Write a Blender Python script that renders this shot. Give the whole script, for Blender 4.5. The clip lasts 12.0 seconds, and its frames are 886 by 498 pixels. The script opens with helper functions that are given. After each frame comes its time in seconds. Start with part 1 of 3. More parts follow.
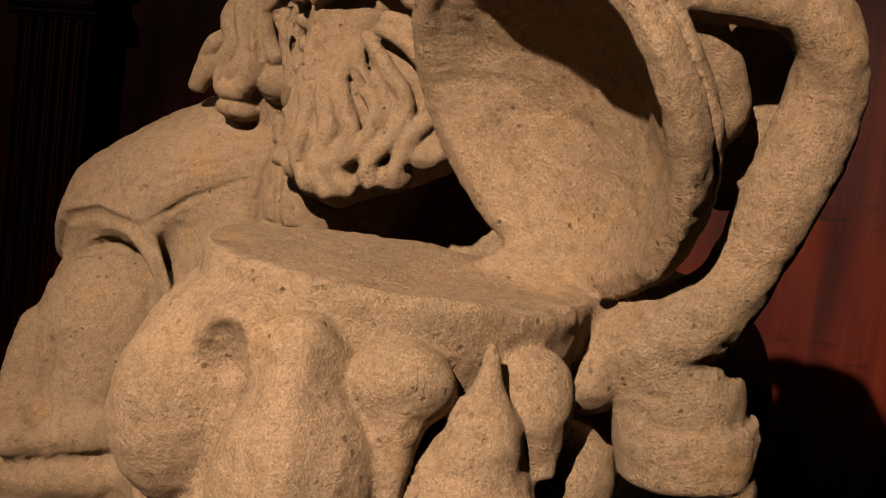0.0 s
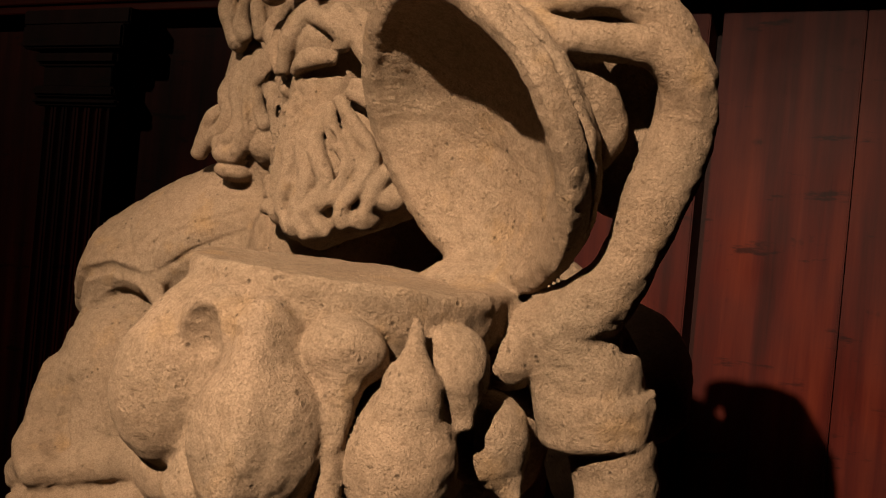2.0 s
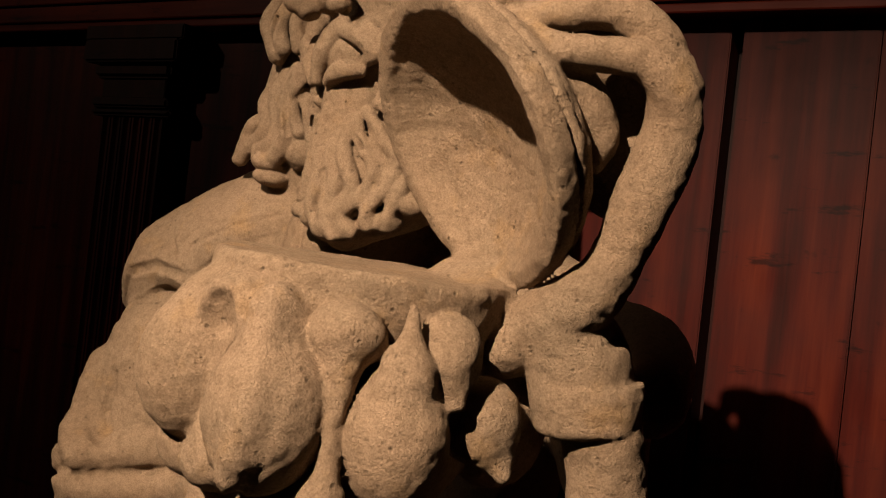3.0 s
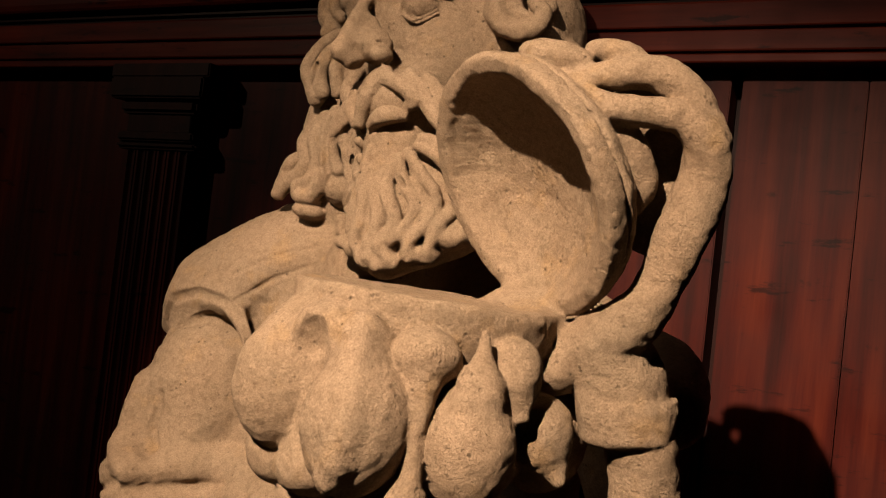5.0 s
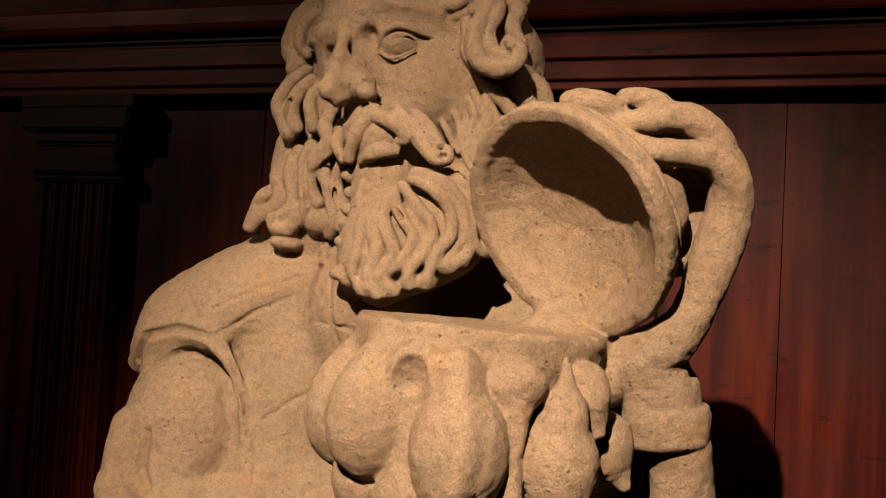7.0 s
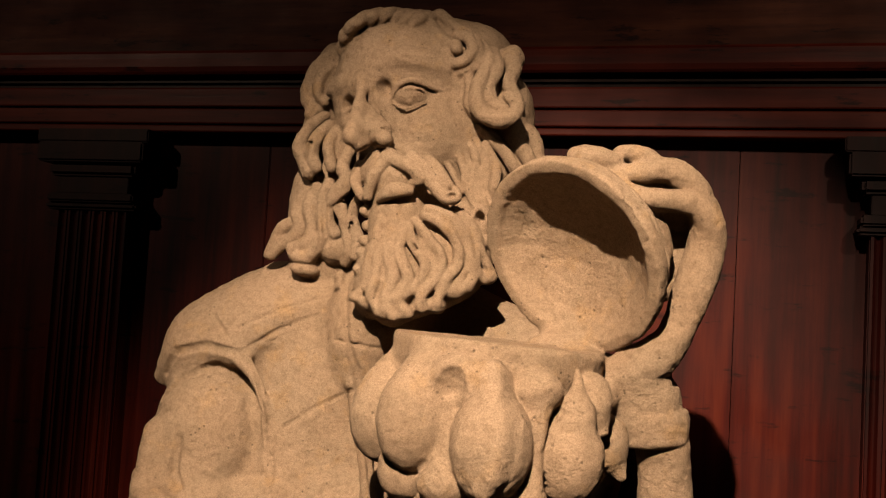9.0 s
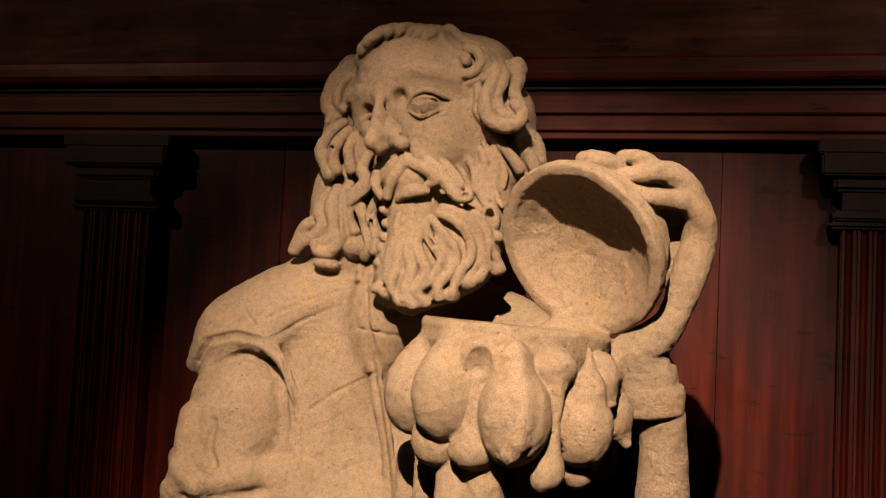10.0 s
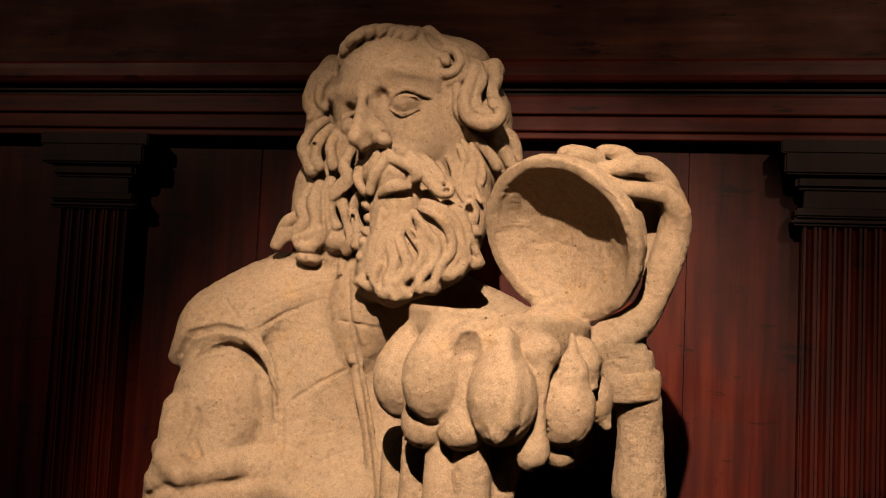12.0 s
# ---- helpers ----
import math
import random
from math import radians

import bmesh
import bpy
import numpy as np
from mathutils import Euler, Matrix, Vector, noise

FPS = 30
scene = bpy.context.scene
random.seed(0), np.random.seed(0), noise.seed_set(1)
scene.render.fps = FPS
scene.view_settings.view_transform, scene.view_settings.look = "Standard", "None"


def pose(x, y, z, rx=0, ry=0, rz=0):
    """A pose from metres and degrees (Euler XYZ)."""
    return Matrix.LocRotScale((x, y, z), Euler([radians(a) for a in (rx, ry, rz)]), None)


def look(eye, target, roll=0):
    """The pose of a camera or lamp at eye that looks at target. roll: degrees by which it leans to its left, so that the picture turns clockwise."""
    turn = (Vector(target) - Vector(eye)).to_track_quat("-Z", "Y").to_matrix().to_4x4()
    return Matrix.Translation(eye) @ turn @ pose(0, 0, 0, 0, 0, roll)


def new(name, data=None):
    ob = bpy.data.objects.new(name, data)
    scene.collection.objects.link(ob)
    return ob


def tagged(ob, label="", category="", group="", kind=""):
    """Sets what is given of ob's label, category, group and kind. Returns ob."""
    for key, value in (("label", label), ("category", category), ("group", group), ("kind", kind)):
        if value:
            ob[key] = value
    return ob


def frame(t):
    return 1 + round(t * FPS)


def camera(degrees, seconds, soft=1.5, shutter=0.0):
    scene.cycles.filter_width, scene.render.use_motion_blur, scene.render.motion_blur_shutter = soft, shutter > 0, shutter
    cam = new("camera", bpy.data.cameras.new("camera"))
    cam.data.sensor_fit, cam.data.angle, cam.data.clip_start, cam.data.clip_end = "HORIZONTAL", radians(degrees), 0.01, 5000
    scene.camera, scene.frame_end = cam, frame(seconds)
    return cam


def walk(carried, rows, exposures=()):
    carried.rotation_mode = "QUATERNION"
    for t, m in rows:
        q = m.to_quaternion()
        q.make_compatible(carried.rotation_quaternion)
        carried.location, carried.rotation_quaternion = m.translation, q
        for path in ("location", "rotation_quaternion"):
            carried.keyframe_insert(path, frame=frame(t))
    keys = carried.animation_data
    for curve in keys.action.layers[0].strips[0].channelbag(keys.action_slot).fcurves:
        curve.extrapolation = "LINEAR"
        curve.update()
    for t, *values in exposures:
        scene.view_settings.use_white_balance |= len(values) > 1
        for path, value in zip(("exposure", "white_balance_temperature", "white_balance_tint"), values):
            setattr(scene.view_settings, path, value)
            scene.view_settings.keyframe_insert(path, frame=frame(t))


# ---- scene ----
cam = camera(45.00, 12.0, soft=1.2)
ROWS = [
    (0.0, 0.1620, 0.3864, 1.5148, 84.479, -6.915, 27.553),
    (0.5, 0.1802, 0.3549, 1.4958, 87.398, -5.879, 27.253),
    (1.0, 0.2002, 0.3277, 1.4804, 88.385, -4.330, 27.720),
    (1.5, 0.2159, 0.3070, 1.4704, 89.198, -4.334, 27.638),
    (2.0, 0.2571, 0.3120, 1.4774, 89.637, -5.236, 28.733),
    (2.5, 0.2868, 0.3201, 1.4691, 89.690, -6.133, 30.116),
    (3.0, 0.3102, 0.2905, 1.4657, 90.462, -6.420, 32.001),
    (5.0, 0.2988, 0.1845, 1.4630, 91.953, -6.514, 29.970),
    (5.5, 0.2753, 0.1285, 1.4638, 92.134, -5.975, 26.679),
    (6.0, 0.2357, 0.0696, 1.4696, 92.046, -4.626, 24.461),
    (6.5, 0.1805, 0.0547, 1.4656, 92.318, -3.771, 21.604),
    (7.0, 0.1504, 0.0485, 1.4757, 92.546, -3.052, 19.019),
    (7.5, 0.1216, 0.0128, 1.4830, 93.163, -3.061, 17.066),
    (9.5, 0.1098, -0.1823, 1.4639, 93.969, -3.164, 14.520),
    (10.0, 0.0936, -0.2440, 1.4571, 93.858, -2.785, 13.521),
    (10.5, 0.0805, -0.2573, 1.4496, 93.845, -2.518, 12.733),
    (11.0, 0.0803, -0.2768, 1.4463, 93.969, -2.321, 12.146),
    (11.5, 0.0765, -0.2852, 1.4376, 94.259, -2.349, 11.544),
    (12.0, 0.0664, -0.2887, 1.4304, 94.603, -2.662, 10.882),
]
walk(cam, [(t, pose(x, y, z, rx, ry, rz)) for t, x, y, z, rx, ry, rz in ROWS],
     exposures=((0.0, -0.55), (2.5, -0.55), (5.0, -0.18), (7.5, -0.15), (9.5, -0.05), (12.0, 0.0)))
# ---------------------------------------------------------------- light
world = bpy.data.worlds.new("dim_room")
scene.world = world
world.use_nodes = True
world.node_tree.nodes["Background"].inputs[0].default_value = (1.0, 0.55, 0.35, 1)
world.node_tree.nodes["Background"].inputs[1].default_value = 0.002


def spot(name, eye, target, watts, degrees, size, colour):
    data = bpy.data.lights.new(name, "SPOT")
    data.energy, data.spot_size, data.spot_blend = watts, radians(degrees), 1.0
    data.shadow_soft_size, data.color = size, colour
    ob = new(name, data)
    ob.matrix_world = look(eye, target)
    return ob


WARM = (1.0, 0.735, 0.53)
spot("ceiling_spotlight_key", (0.0, -1.25, 2.92), (-0.13, 0.90, 1.35), 1200, 26.5, 0.02, WARM)
spot("ceiling_spotlight_east", (1.25, -1.2, 3.0), (0.26, 1.3, 1.88), 120, 22, 0.03, WARM)
spot("ceiling_spotlight_west", (-2.0, -0.9, 3.0), (-0.82, 1.3, 1.62), 60, 36, 0.03, WARM)
scene.view_settings.exposure = 0.0

# ---------------------------------------------------------------- materials


def material(name, roughness=0.7, specular=0.3):
    m = bpy.data.materials.new(name)
    m.use_nodes = True
    nt = m.node_tree
    b = nt.nodes["Principled BSDF"]
    b.inputs["Roughness"].default_value = roughness
    b.inputs["Specular IOR Level"].default_value = specular
    return m, nt, b


def node(nt, kind, **values):
    n = nt.nodes.new(kind)
    for k, v in values.items():
        n.inputs[k].default_value = v
    return n


def ramp(nt, source, *stops):
    r = nt.nodes.new("ShaderNodeValToRGB")
    el = r.color_ramp.elements
    while len(el) < len(stops):
        el.new(0.5)
    for e, (p, c) in zip(el, stops):
        e.position, e.color = p, (*c, 1)
    nt.links.new(source, r.inputs[0])
    return r.outputs[0]


def mixed(nt, kind, fac, a, b):
    m = nt.nodes.new("ShaderNodeMix")
    m.data_type, m.blend_type = "RGBA", kind
    if isinstance(fac, float):
        m.inputs[0].default_value = fac
    else:
        nt.links.new(fac, m.inputs[0])
    for s, v in ((6, a), (7, b)):
        if isinstance(v, tuple):
            m.inputs[s].default_value = (*v, 1)
        else:
            nt.links.new(v, m.inputs[s])
    return m.outputs[2]


def coords(nt, scale=(1, 1, 1)):
    t = nt.nodes.new("ShaderNodeTexCoord")
    m = nt.nodes.new("ShaderNodeMapping")
    m.inputs["Scale"].default_value = scale
    nt.links.new(t.outputs["Object"], m.inputs[0])
    return m.outputs[0]


def noise_tex(nt, vec, scale, detail=4.0, rough=0.55):
    n = node(nt, "ShaderNodeTexNoise", Scale=scale, Detail=detail, Roughness=rough)
    nt.links.new(vec, n.inputs["Vector"])
    return n.outputs["Fac"]


def bump(nt, b, height, strength, distance, chain=None):
    n = node(nt, "ShaderNodeBump", Strength=strength, Distance=distance)
    nt.links.new(height, n.inputs["Height"])
    if chain:
        nt.links.new(chain, n.inputs["Normal"])
    nt.links.new(n.outputs[0], b.inputs["Normal"])
    return n.outputs[0]


def sandstone():
    m, nt, b = material("sandstone", 0.92, 0.12)
    v = coords(nt)
    base = ramp(nt, noise_tex(nt, v, 9.0, 5.0, 0.6), (0.3, (0.250, 0.178, 0.116)), (0.5, (0.306, 0.225, 0.150)), (0.72, (0.365, 0.270, 0.185)))
    grey = ramp(nt, noise_tex(nt, v, 11.0, 6.0, 0.7), (0.42, (0, 0, 0)), (0.85, (0.7, 0.7, 0.7)))
    c = mixed(nt, "MIX", grey, base, (0.262, 0.213, 0.149))
    ochre = ramp(nt, noise_tex(nt, v, 27.0, 3.0, 0.6), (0.57, (0, 0, 0)), (0.80, (0.75, 0.75, 0.75)))
    c = mixed(nt, "MIX", ochre, c, (0.373, 0.248, 0.124))
    mottle = ramp(nt, noise_tex(nt, v, 150.0, 5.0, 0.75), (0.34, (0.72, 0.69, 0.66)), (0.52, (1, 1, 1)), (0.70, (1.14, 1.12, 1.1)))
    c = mixed(nt, "MULTIPLY", 0.8, c, mottle)
    grain = ramp(nt, noise_tex(nt, v, 700.0, 3.0, 0.75), (0.30, (0.66, 0.62, 0.58)), (0.52, (0.95, 0.93, 0.91)), (0.70, (1.15, 1.13, 1.1)))
    c = mixed(nt, "MULTIPLY", 0.9, c, grain)
    pit = node(nt, "ShaderNodeTexVoronoi", Scale=120.0)
    nt.links.new(v, pit.inputs["Vector"])
    pits = ramp(nt, pit.outputs["Distance"], (0.05, (0, 0, 0)), (0.20, (1, 1, 1)))
    sparse = ramp(nt, noise_tex(nt, v, 40.0, 2.0), (0.50, (1, 1, 1)), (0.62, (0, 0, 0)))
    pits = mixed(nt, "LIGHTEN", 1.0, pits, sparse)
    c = mixed(nt, "MULTIPLY", 0.55, c, pits)
    nt.links.new(c, b.inputs["Base Color"])
    n1 = bump(nt, b, noise_tex(nt, v, 450.0, 4.0, 0.8), 1.0, 0.0024)
    n2 = bump(nt, b, noise_tex(nt, v, 120.0, 6.0, 0.75), 0.8, 0.0035, n1)
    bump(nt, b, pits, 0.7, 0.0018, n2)
    return m


def old_wood(name, dark, mid, light, grain=(1.0, 1.0, 0.06), gloss=0.42):
    """Varnished wood whose grain runs along the axis with the small scale."""
    m, nt, b = material(name, gloss, 0.14)
    v = coords(nt, grain)
    streak = noise_tex(nt, v, 38.0, 8.0, 0.65)
    c = ramp(nt, streak, (0.30, dark), (0.52, mid), (0.74, light))
    big = noise_tex(nt, coords(nt), 5.0, 4.0, 0.6)
    c = mixed(nt, "MULTIPLY", 0.8, c, ramp(nt, big, (0.3, (0.30, 0.22, 0.20)), (0.62, (1, 1, 1))))
    spots = ramp(nt, noise_tex(nt, coords(nt), 46.0, 3.0, 0.6), (0.66, (1, 1, 1)), (0.78, (0.25, 0.22, 0.2)))
    c = mixed(nt, "MULTIPLY", 0.7, c, spots)
    split = noise_tex(nt, coords(nt, (3.0, 1.0, 14.0)), 3.2, 5.0, 0.7)
    c = mixed(nt, "MULTIPLY", 0.85, c, ramp(nt, split, (0.60, (1, 1, 1)), (0.66, (0.18, 0.16, 0.15))))
    nt.links.new(c, b.inputs["Base Color"])
    rough = ramp(nt, big, (0.3, (gloss + 0.2,) * 3), (0.7, (gloss - 0.05,) * 3))
    nt.links.new(rough, b.inputs["Roughness"])
    bump(nt, b, streak, 0.25, 0.0015)
    return m


def plain(name, colour, rough=0.8):
    m, nt, b = material(name, rough)
    c = mixed(nt, "MULTIPLY", 0.6, colour, ramp(nt, noise_tex(nt, coords(nt), 3.0), (0.3, (0.6, 0.6, 0.6)), (0.7, (1, 1, 1))))
    nt.links.new(c, b.inputs["Base Color"])
    return m


STONE = sandstone()
PANEL = old_wood("mahogany_panel", (0.0109, 0.0012, 0.0008), (0.0385, 0.0039, 0.0019), (0.0737, 0.0113, 0.0042))
RAIL = old_wood("mahogany_moulding", (0.0292, 0.0034, 0.0020), (0.0780, 0.0103, 0.0048), (0.1170, 0.0205, 0.0087), (0.06, 1.0, 1.0))
FRIEZE = old_wood("walnut_frieze", (0.0200, 0.0045, 0.0022), (0.0560, 0.0150, 0.0070), (0.1000, 0.0310, 0.0140), (0.10, 1.0, 1.0), 0.6)
# darker mahogany for capitals and backing; on the cove it paints in recess shade
DARKWOOD_SHADE = old_wood("dark_shaded_mahogany", (0.006, 0.0015, 0.0012), (0.014, 0.003, 0.002), (0.03, 0.007, 0.004))
PLASTER = plain("dark_plaster", (0.06, 0.045, 0.04))
BOARDS = plain("dark_floor", (0.07, 0.04, 0.025), 0.5)

# ---------------------------------------------------------------- meshes


def part(name, bm, mat, parent=None, label=""):
    me = bpy.data.meshes.new(name)
    bm.to_mesh(me)
    bm.free()
    me.materials.append(mat)
    ob = new(name, me)
    ob.parent = parent
    return tagged(ob, label=label)


def box(lo, hi, bevel=0.0):
    bm = bmesh.new()
    bmesh.ops.create_cube(bm, size=1)
    for v in bm.verts:
        v.co = Vector([(a + b) / 2 + c * (b - a) for a, b, c in zip(lo, hi, v.co)])
    if bevel:
        bmesh.ops.bevel(bm, geom=bm.edges[:], offset=bevel, segments=2, affect="EDGES")
    return bm


def extruded(profile, x0, x1):
    """A moulding: the profile of (y, z) pairs drawn out along x."""
    bm = bmesh.new()
    rings = [[bm.verts.new((x, y, z)) for y, z in profile] for x in (x0, x1)]
    n = len(profile)
    for i in range(n):
        bm.faces.new((rings[0][i], rings[0][(i + 1) % n], rings[1][(i + 1) % n], rings[1][i]))
    bm.faces.new(rings[0][::-1])
    bm.faces.new(rings[1])
    bmesh.ops.recalc_face_normals(bm, faces=bm.faces[:])
    return bm


# ---------------------------------------------------------------- the room
WALL = 1.30


def setting(ob, label, category):
    return tagged(ob, label, category, kind="structure")


floor = setting(part("floor", box((-3, -4, -0.1), (3, WALL + 0.2, 0)), BOARDS), "dark wooden floor of a dim room", "floor")
ceiling = setting(part("ceiling", box((-3, -4, 3.2), (3, WALL + 0.2, 3.3)), PLASTER), "dark ceiling of a dim room", "ceiling")
setting(part("wall_west", box((-3.1, -4, 0), (-3, WALL + 0.2, 3.2)), PLASTER), "plain dark side wall", "wall")
setting(part("wall_east", box((3, -4, 0), (3.1, WALL + 0.2, 3.2)), PLASTER), "plain dark side wall", "wall")
setting(part("wall_south", box((-3, -4.1, 0), (3, -4, 3.2)), PLASTER), "plain dark wall opposite the panelling", "wall")

wall_north = setting(part("wall_north", box((-3, WALL + 0.03, 0), (3, WALL + 0.2, 3.2)), DARKWOOD_SHADE), "wall behind dark red mahogany panelling", "wall")
# upright boards of the panelling, with one open joint and thin seams
for x0, x1 in ((-2.2, -1.47), (-1.466, -0.87), (-0.869, -0.543), (-0.542, -0.022), (-0.010, 0.1155), (0.1165, 0.41), (0.411, 1.05), (1.052, 2.2)):
    part("panel", box((x0, WALL, 0.1), (x1, WALL + 0.035, 1.80), 0.0012), PANEL, wall_north)

entablature = setting(new("trim"), "dark red mahogany cornice with stepped mouldings under a broad frieze", "moulding")
X0, X1 = -2.6, 2.6


def strip(name, profile, mat, label=""):
    return part(name, extruded(profile, X0, X1), mat, entablature, label)


strip("bottom_fillet", [(WALL + .03, 1.7262), (1.2721, 1.7262), (1.2712, 1.7277), (1.2712, 1.7342), (1.2726, 1.7357), (WALL + .03, 1.7357)], RAIL)
strip("lower_fascia", [(WALL + .03, 1.7357), (1.2744, 1.7360), (1.2744, 1.7375), (1.2699, 1.7380), (1.2692, 1.7396), (1.2692, 1.7581), (1.2699, 1.7596), (1.2744, 1.7601), (WALL + .03, 1.7601)], RAIL)
strip("upper_fascia", [(WALL + .03, 1.7601), (1.2739, 1.7601), (1.2739, 1.7622), (1.2676, 1.7627), (1.2669, 1.7642), (1.2669, 1.7879), (1.2685, 1.7904), (WALL + .03, 1.7904)], RAIL)
# near-black colour stands in for the shade inside this recess
strip("cove", [(WALL + .03, 1.7904), (1.2829, 1.7904), (1.2829, 1.7992), (1.2775, 1.7997), (1.2775, 1.8028), (1.2829, 1.8033), (1.2829, 1.8105), (WALL + .03, 1.8105)], DARKWOOD_SHADE)
strip("torus", [(WALL + .03, 1.8105), (1.2694, 1.8105), (1.2667, 1.8136), (1.2649, 1.8208), (1.2649, 1.8331), (1.2667, 1.8413), (1.2712, 1.8460), (WALL + .03, 1.8460)], RAIL)
strip("frieze", [(WALL + .03, 1.8460), (1.2829, 1.8460), (1.2865, 1.8711), (1.2883, 1.9123), (1.2883, 2.3749), (WALL + .03, 2.3749)], FRIEZE, "brown weathered walnut frieze board")


def pilaster(x0, x1):
    root = setting(new("pilaster"), "dark red fluted wooden pilaster with a moulded capital", "pilaster")
    y = 1.272
    part("shaft_back", box((x0, y, 0.1), (x1, WALL, 1.606)), PANEL, root)
    n = 6
    w = (x1 - x0) / n
    for i in range(n):
        bm = bmesh.new()
        a, b = x0 + i * w + 0.0012, x0 + (i + 1) * w - 0.0012
        prof = [(a, y + .002), (a, y - .007)] + [(a + (b - a) * (.2 + .6 * k / 6), y - .007 + .006 * math.sin(math.pi * k / 6)) for k in range(7)] + [(b, y - .007), (b, y + .002)]
        lo = [bm.verts.new((px_, py_, 0.1)) for px_, py_ in prof]
        hi = [bm.verts.new((px_, py_, 1.605)) for px_, py_ in prof]
        for k in range(len(prof)):
            q = (k + 1) % len(prof)
            bm.faces.new((lo[k], lo[q], hi[q], hi[k]))
        bm.faces.new(lo)
        bm.faces.new(hi)
        bmesh.ops.recalc_face_normals(bm, faces=bm.faces[:])
        part("flute", bm, PANEL, root)

    def course(name, out, z0, z1, proud, bev):
        part(name, box((x0 - out, proud, z0), (x1 + out, WALL, z1), bev), DARKWOOD_SHADE, root)
    course("astragal", 0.016, 1.606, 1.617, 1.258, 0.004)
    course("collar", 0.012, 1.617, 1.630, 1.255, 0.003)
    course("necking", 0.000, 1.630, 1.656, 1.262, 0.001)
    course("echinus", 0.012, 1.656, 1.676, 1.254, 0.005)
    course("abacus", 0.028, 1.676, 1.706, 1.246, 0.003)
    course("capital_fillet", 0.033, 1.706, 1.7255, 1.251, 0.002)
    return root


pilaster(-0.868, -0.748)
pilaster(0.272, 0.392)

# ---------------------------------------------------------------- the stone figure
STEP = 0.002
LO = np.array([-0.625, 0.672, 1.07])
HI = np.array([0.125, 1.28, 1.865])
SHAPE = tuple(np.ceil((HI - LO) / STEP).astype(int))
CLAY = np.full(SHAPE, 0.2, np.float32)
AXES = [(LO[a] + STEP * np.arange(SHAPE[a])).astype(np.float32) for a in range(3)]


def window(lo, hi):
    s = []
    for a in range(3):
        i = max(0, int((lo[a] - LO[a]) / STEP))
        j = min(SHAPE[a], int((hi[a] - LO[a]) / STEP) + 2)
        s.append(slice(i, max(i, j)))
    s = tuple(s)
    return s, np.meshgrid(*[AXES[a][s[a]] for a in range(3)], indexing="ij", sparse=True)


def join(s, d, k, cut=False):
    """Blend a distance field into the clay, or out of it."""
    f = CLAY[s]
    if cut:
        d = -d
        h = np.maximum(k - np.abs(f - d), 0) / k
        CLAY[s] = np.maximum(f, d) + h * h * (k / 4)
    else:
        h = np.maximum(k - np.abs(f - d), 0) / k
        CLAY[s] = np.minimum(f, d) - h * h * (k / 4)


def blob(c, r, turn=(0, 0, 0), k=0.012, cut=False):
    """An ellipsoid."""
    big = max(r) + k + 3 * STEP
    s, (X, Y, Z) = window([v - big for v in c], [v + big for v in c])
    m = np.array(Euler([radians(a) for a in turn]).to_matrix().transposed())
    x, y, z = X - c[0], Y - c[1], Z - c[2]
    q = [m[i, 0] * x + m[i, 1] * y + m[i, 2] * z for i in range(3)]
    k0 = np.sqrt(sum((q[i] / r[i]) ** 2 for i in range(3)))
    k1 = np.sqrt(sum((q[i] / r[i] ** 2) ** 2 for i in range(3))) + 1e-6
    join(s, np.clip(k0 * (k0 - 1) / k1, -0.2, 0.2).astype(np.float32), k, cut)


def curl(k, *p, cut=False, wave=0):
    """A round strand through points of x, y, z, radius, smoothed along its way."""
    q = np.array(p, float)
    if len(q) > 2:
        out = []
        for i in range(len(q) - 1):
            a, b = q[max(i - 1, 0)], q[min(i + 2, len(q) - 1)]
            for t in (0, 0.25, 0.5, 0.75):
                out.append(0.5 * (2 * q[i] + (q[i + 1] - a) * t + (2 * a - 5 * q[i] + 4 * q[i + 1] - b) * t * t + (3 * q[i] - a - 3 * q[i + 1] + b) * t ** 3))
        q = np.array(out + [q[-1]])
    big = q[:, 3].max() + k + 3 * STEP
    s, (X, Y, Z) = window(q[:, :3].min(0) - big, q[:, :3].max(0) + big)
    d = None
    for a, b in zip(q[:-1], q[1:]):
        v = b[:3] - a[:3]
        t = np.clip(((X - a[0]) * v[0] + (Y - a[1]) * v[1] + (Z - a[2]) * v[2]) / (v @ v + 1e-9), 0, 1)
        e = np.sqrt((X - a[0] - t * v[0]) ** 2 + (Y - a[1] - t * v[1]) ** 2 + (Z - a[2] - t * v[2]) ** 2) - (a[3] + t * (b[3] - a[3]))
        d = e if d is None else np.minimum(d, e)
    join(s, d.astype(np.float32), k, cut)


def front(x, z):
    """How far back the clay begins at x, z."""
    i, l = int((x - LO[0]) / STEP), int((z - LO[2]) / STEP)
    column = CLAY[i, :, l]
    j = int(np.argmax(column < 0))
    return AXES[1][j] - STEP * column[j] / (column[j] - column[j - 1]) if j else 1.25


def ride(k, sink, *p, cut=False):
    """A strand or a scored line that lies on the clay: points of x, z, radius."""
    q = np.array(p, float)
    n = max(2, int(np.abs(np.diff(q[:, :2], axis=0)).sum() / 0.007))
    t = np.linspace(0, len(q) - 1, n)
    x, z, r = (np.interp(t, range(len(q)), q[:, i]) for i in range(3))
    y = np.array([front(a, b) for a, b in zip(x, z)])
    if n > 4:
        y = np.convolve(np.pad(y, 1, mode="edge"), (0.25, 0.5, 0.25), "valid")
    curl(k, *zip(x, y + sink * r, z, r), cut=cut)


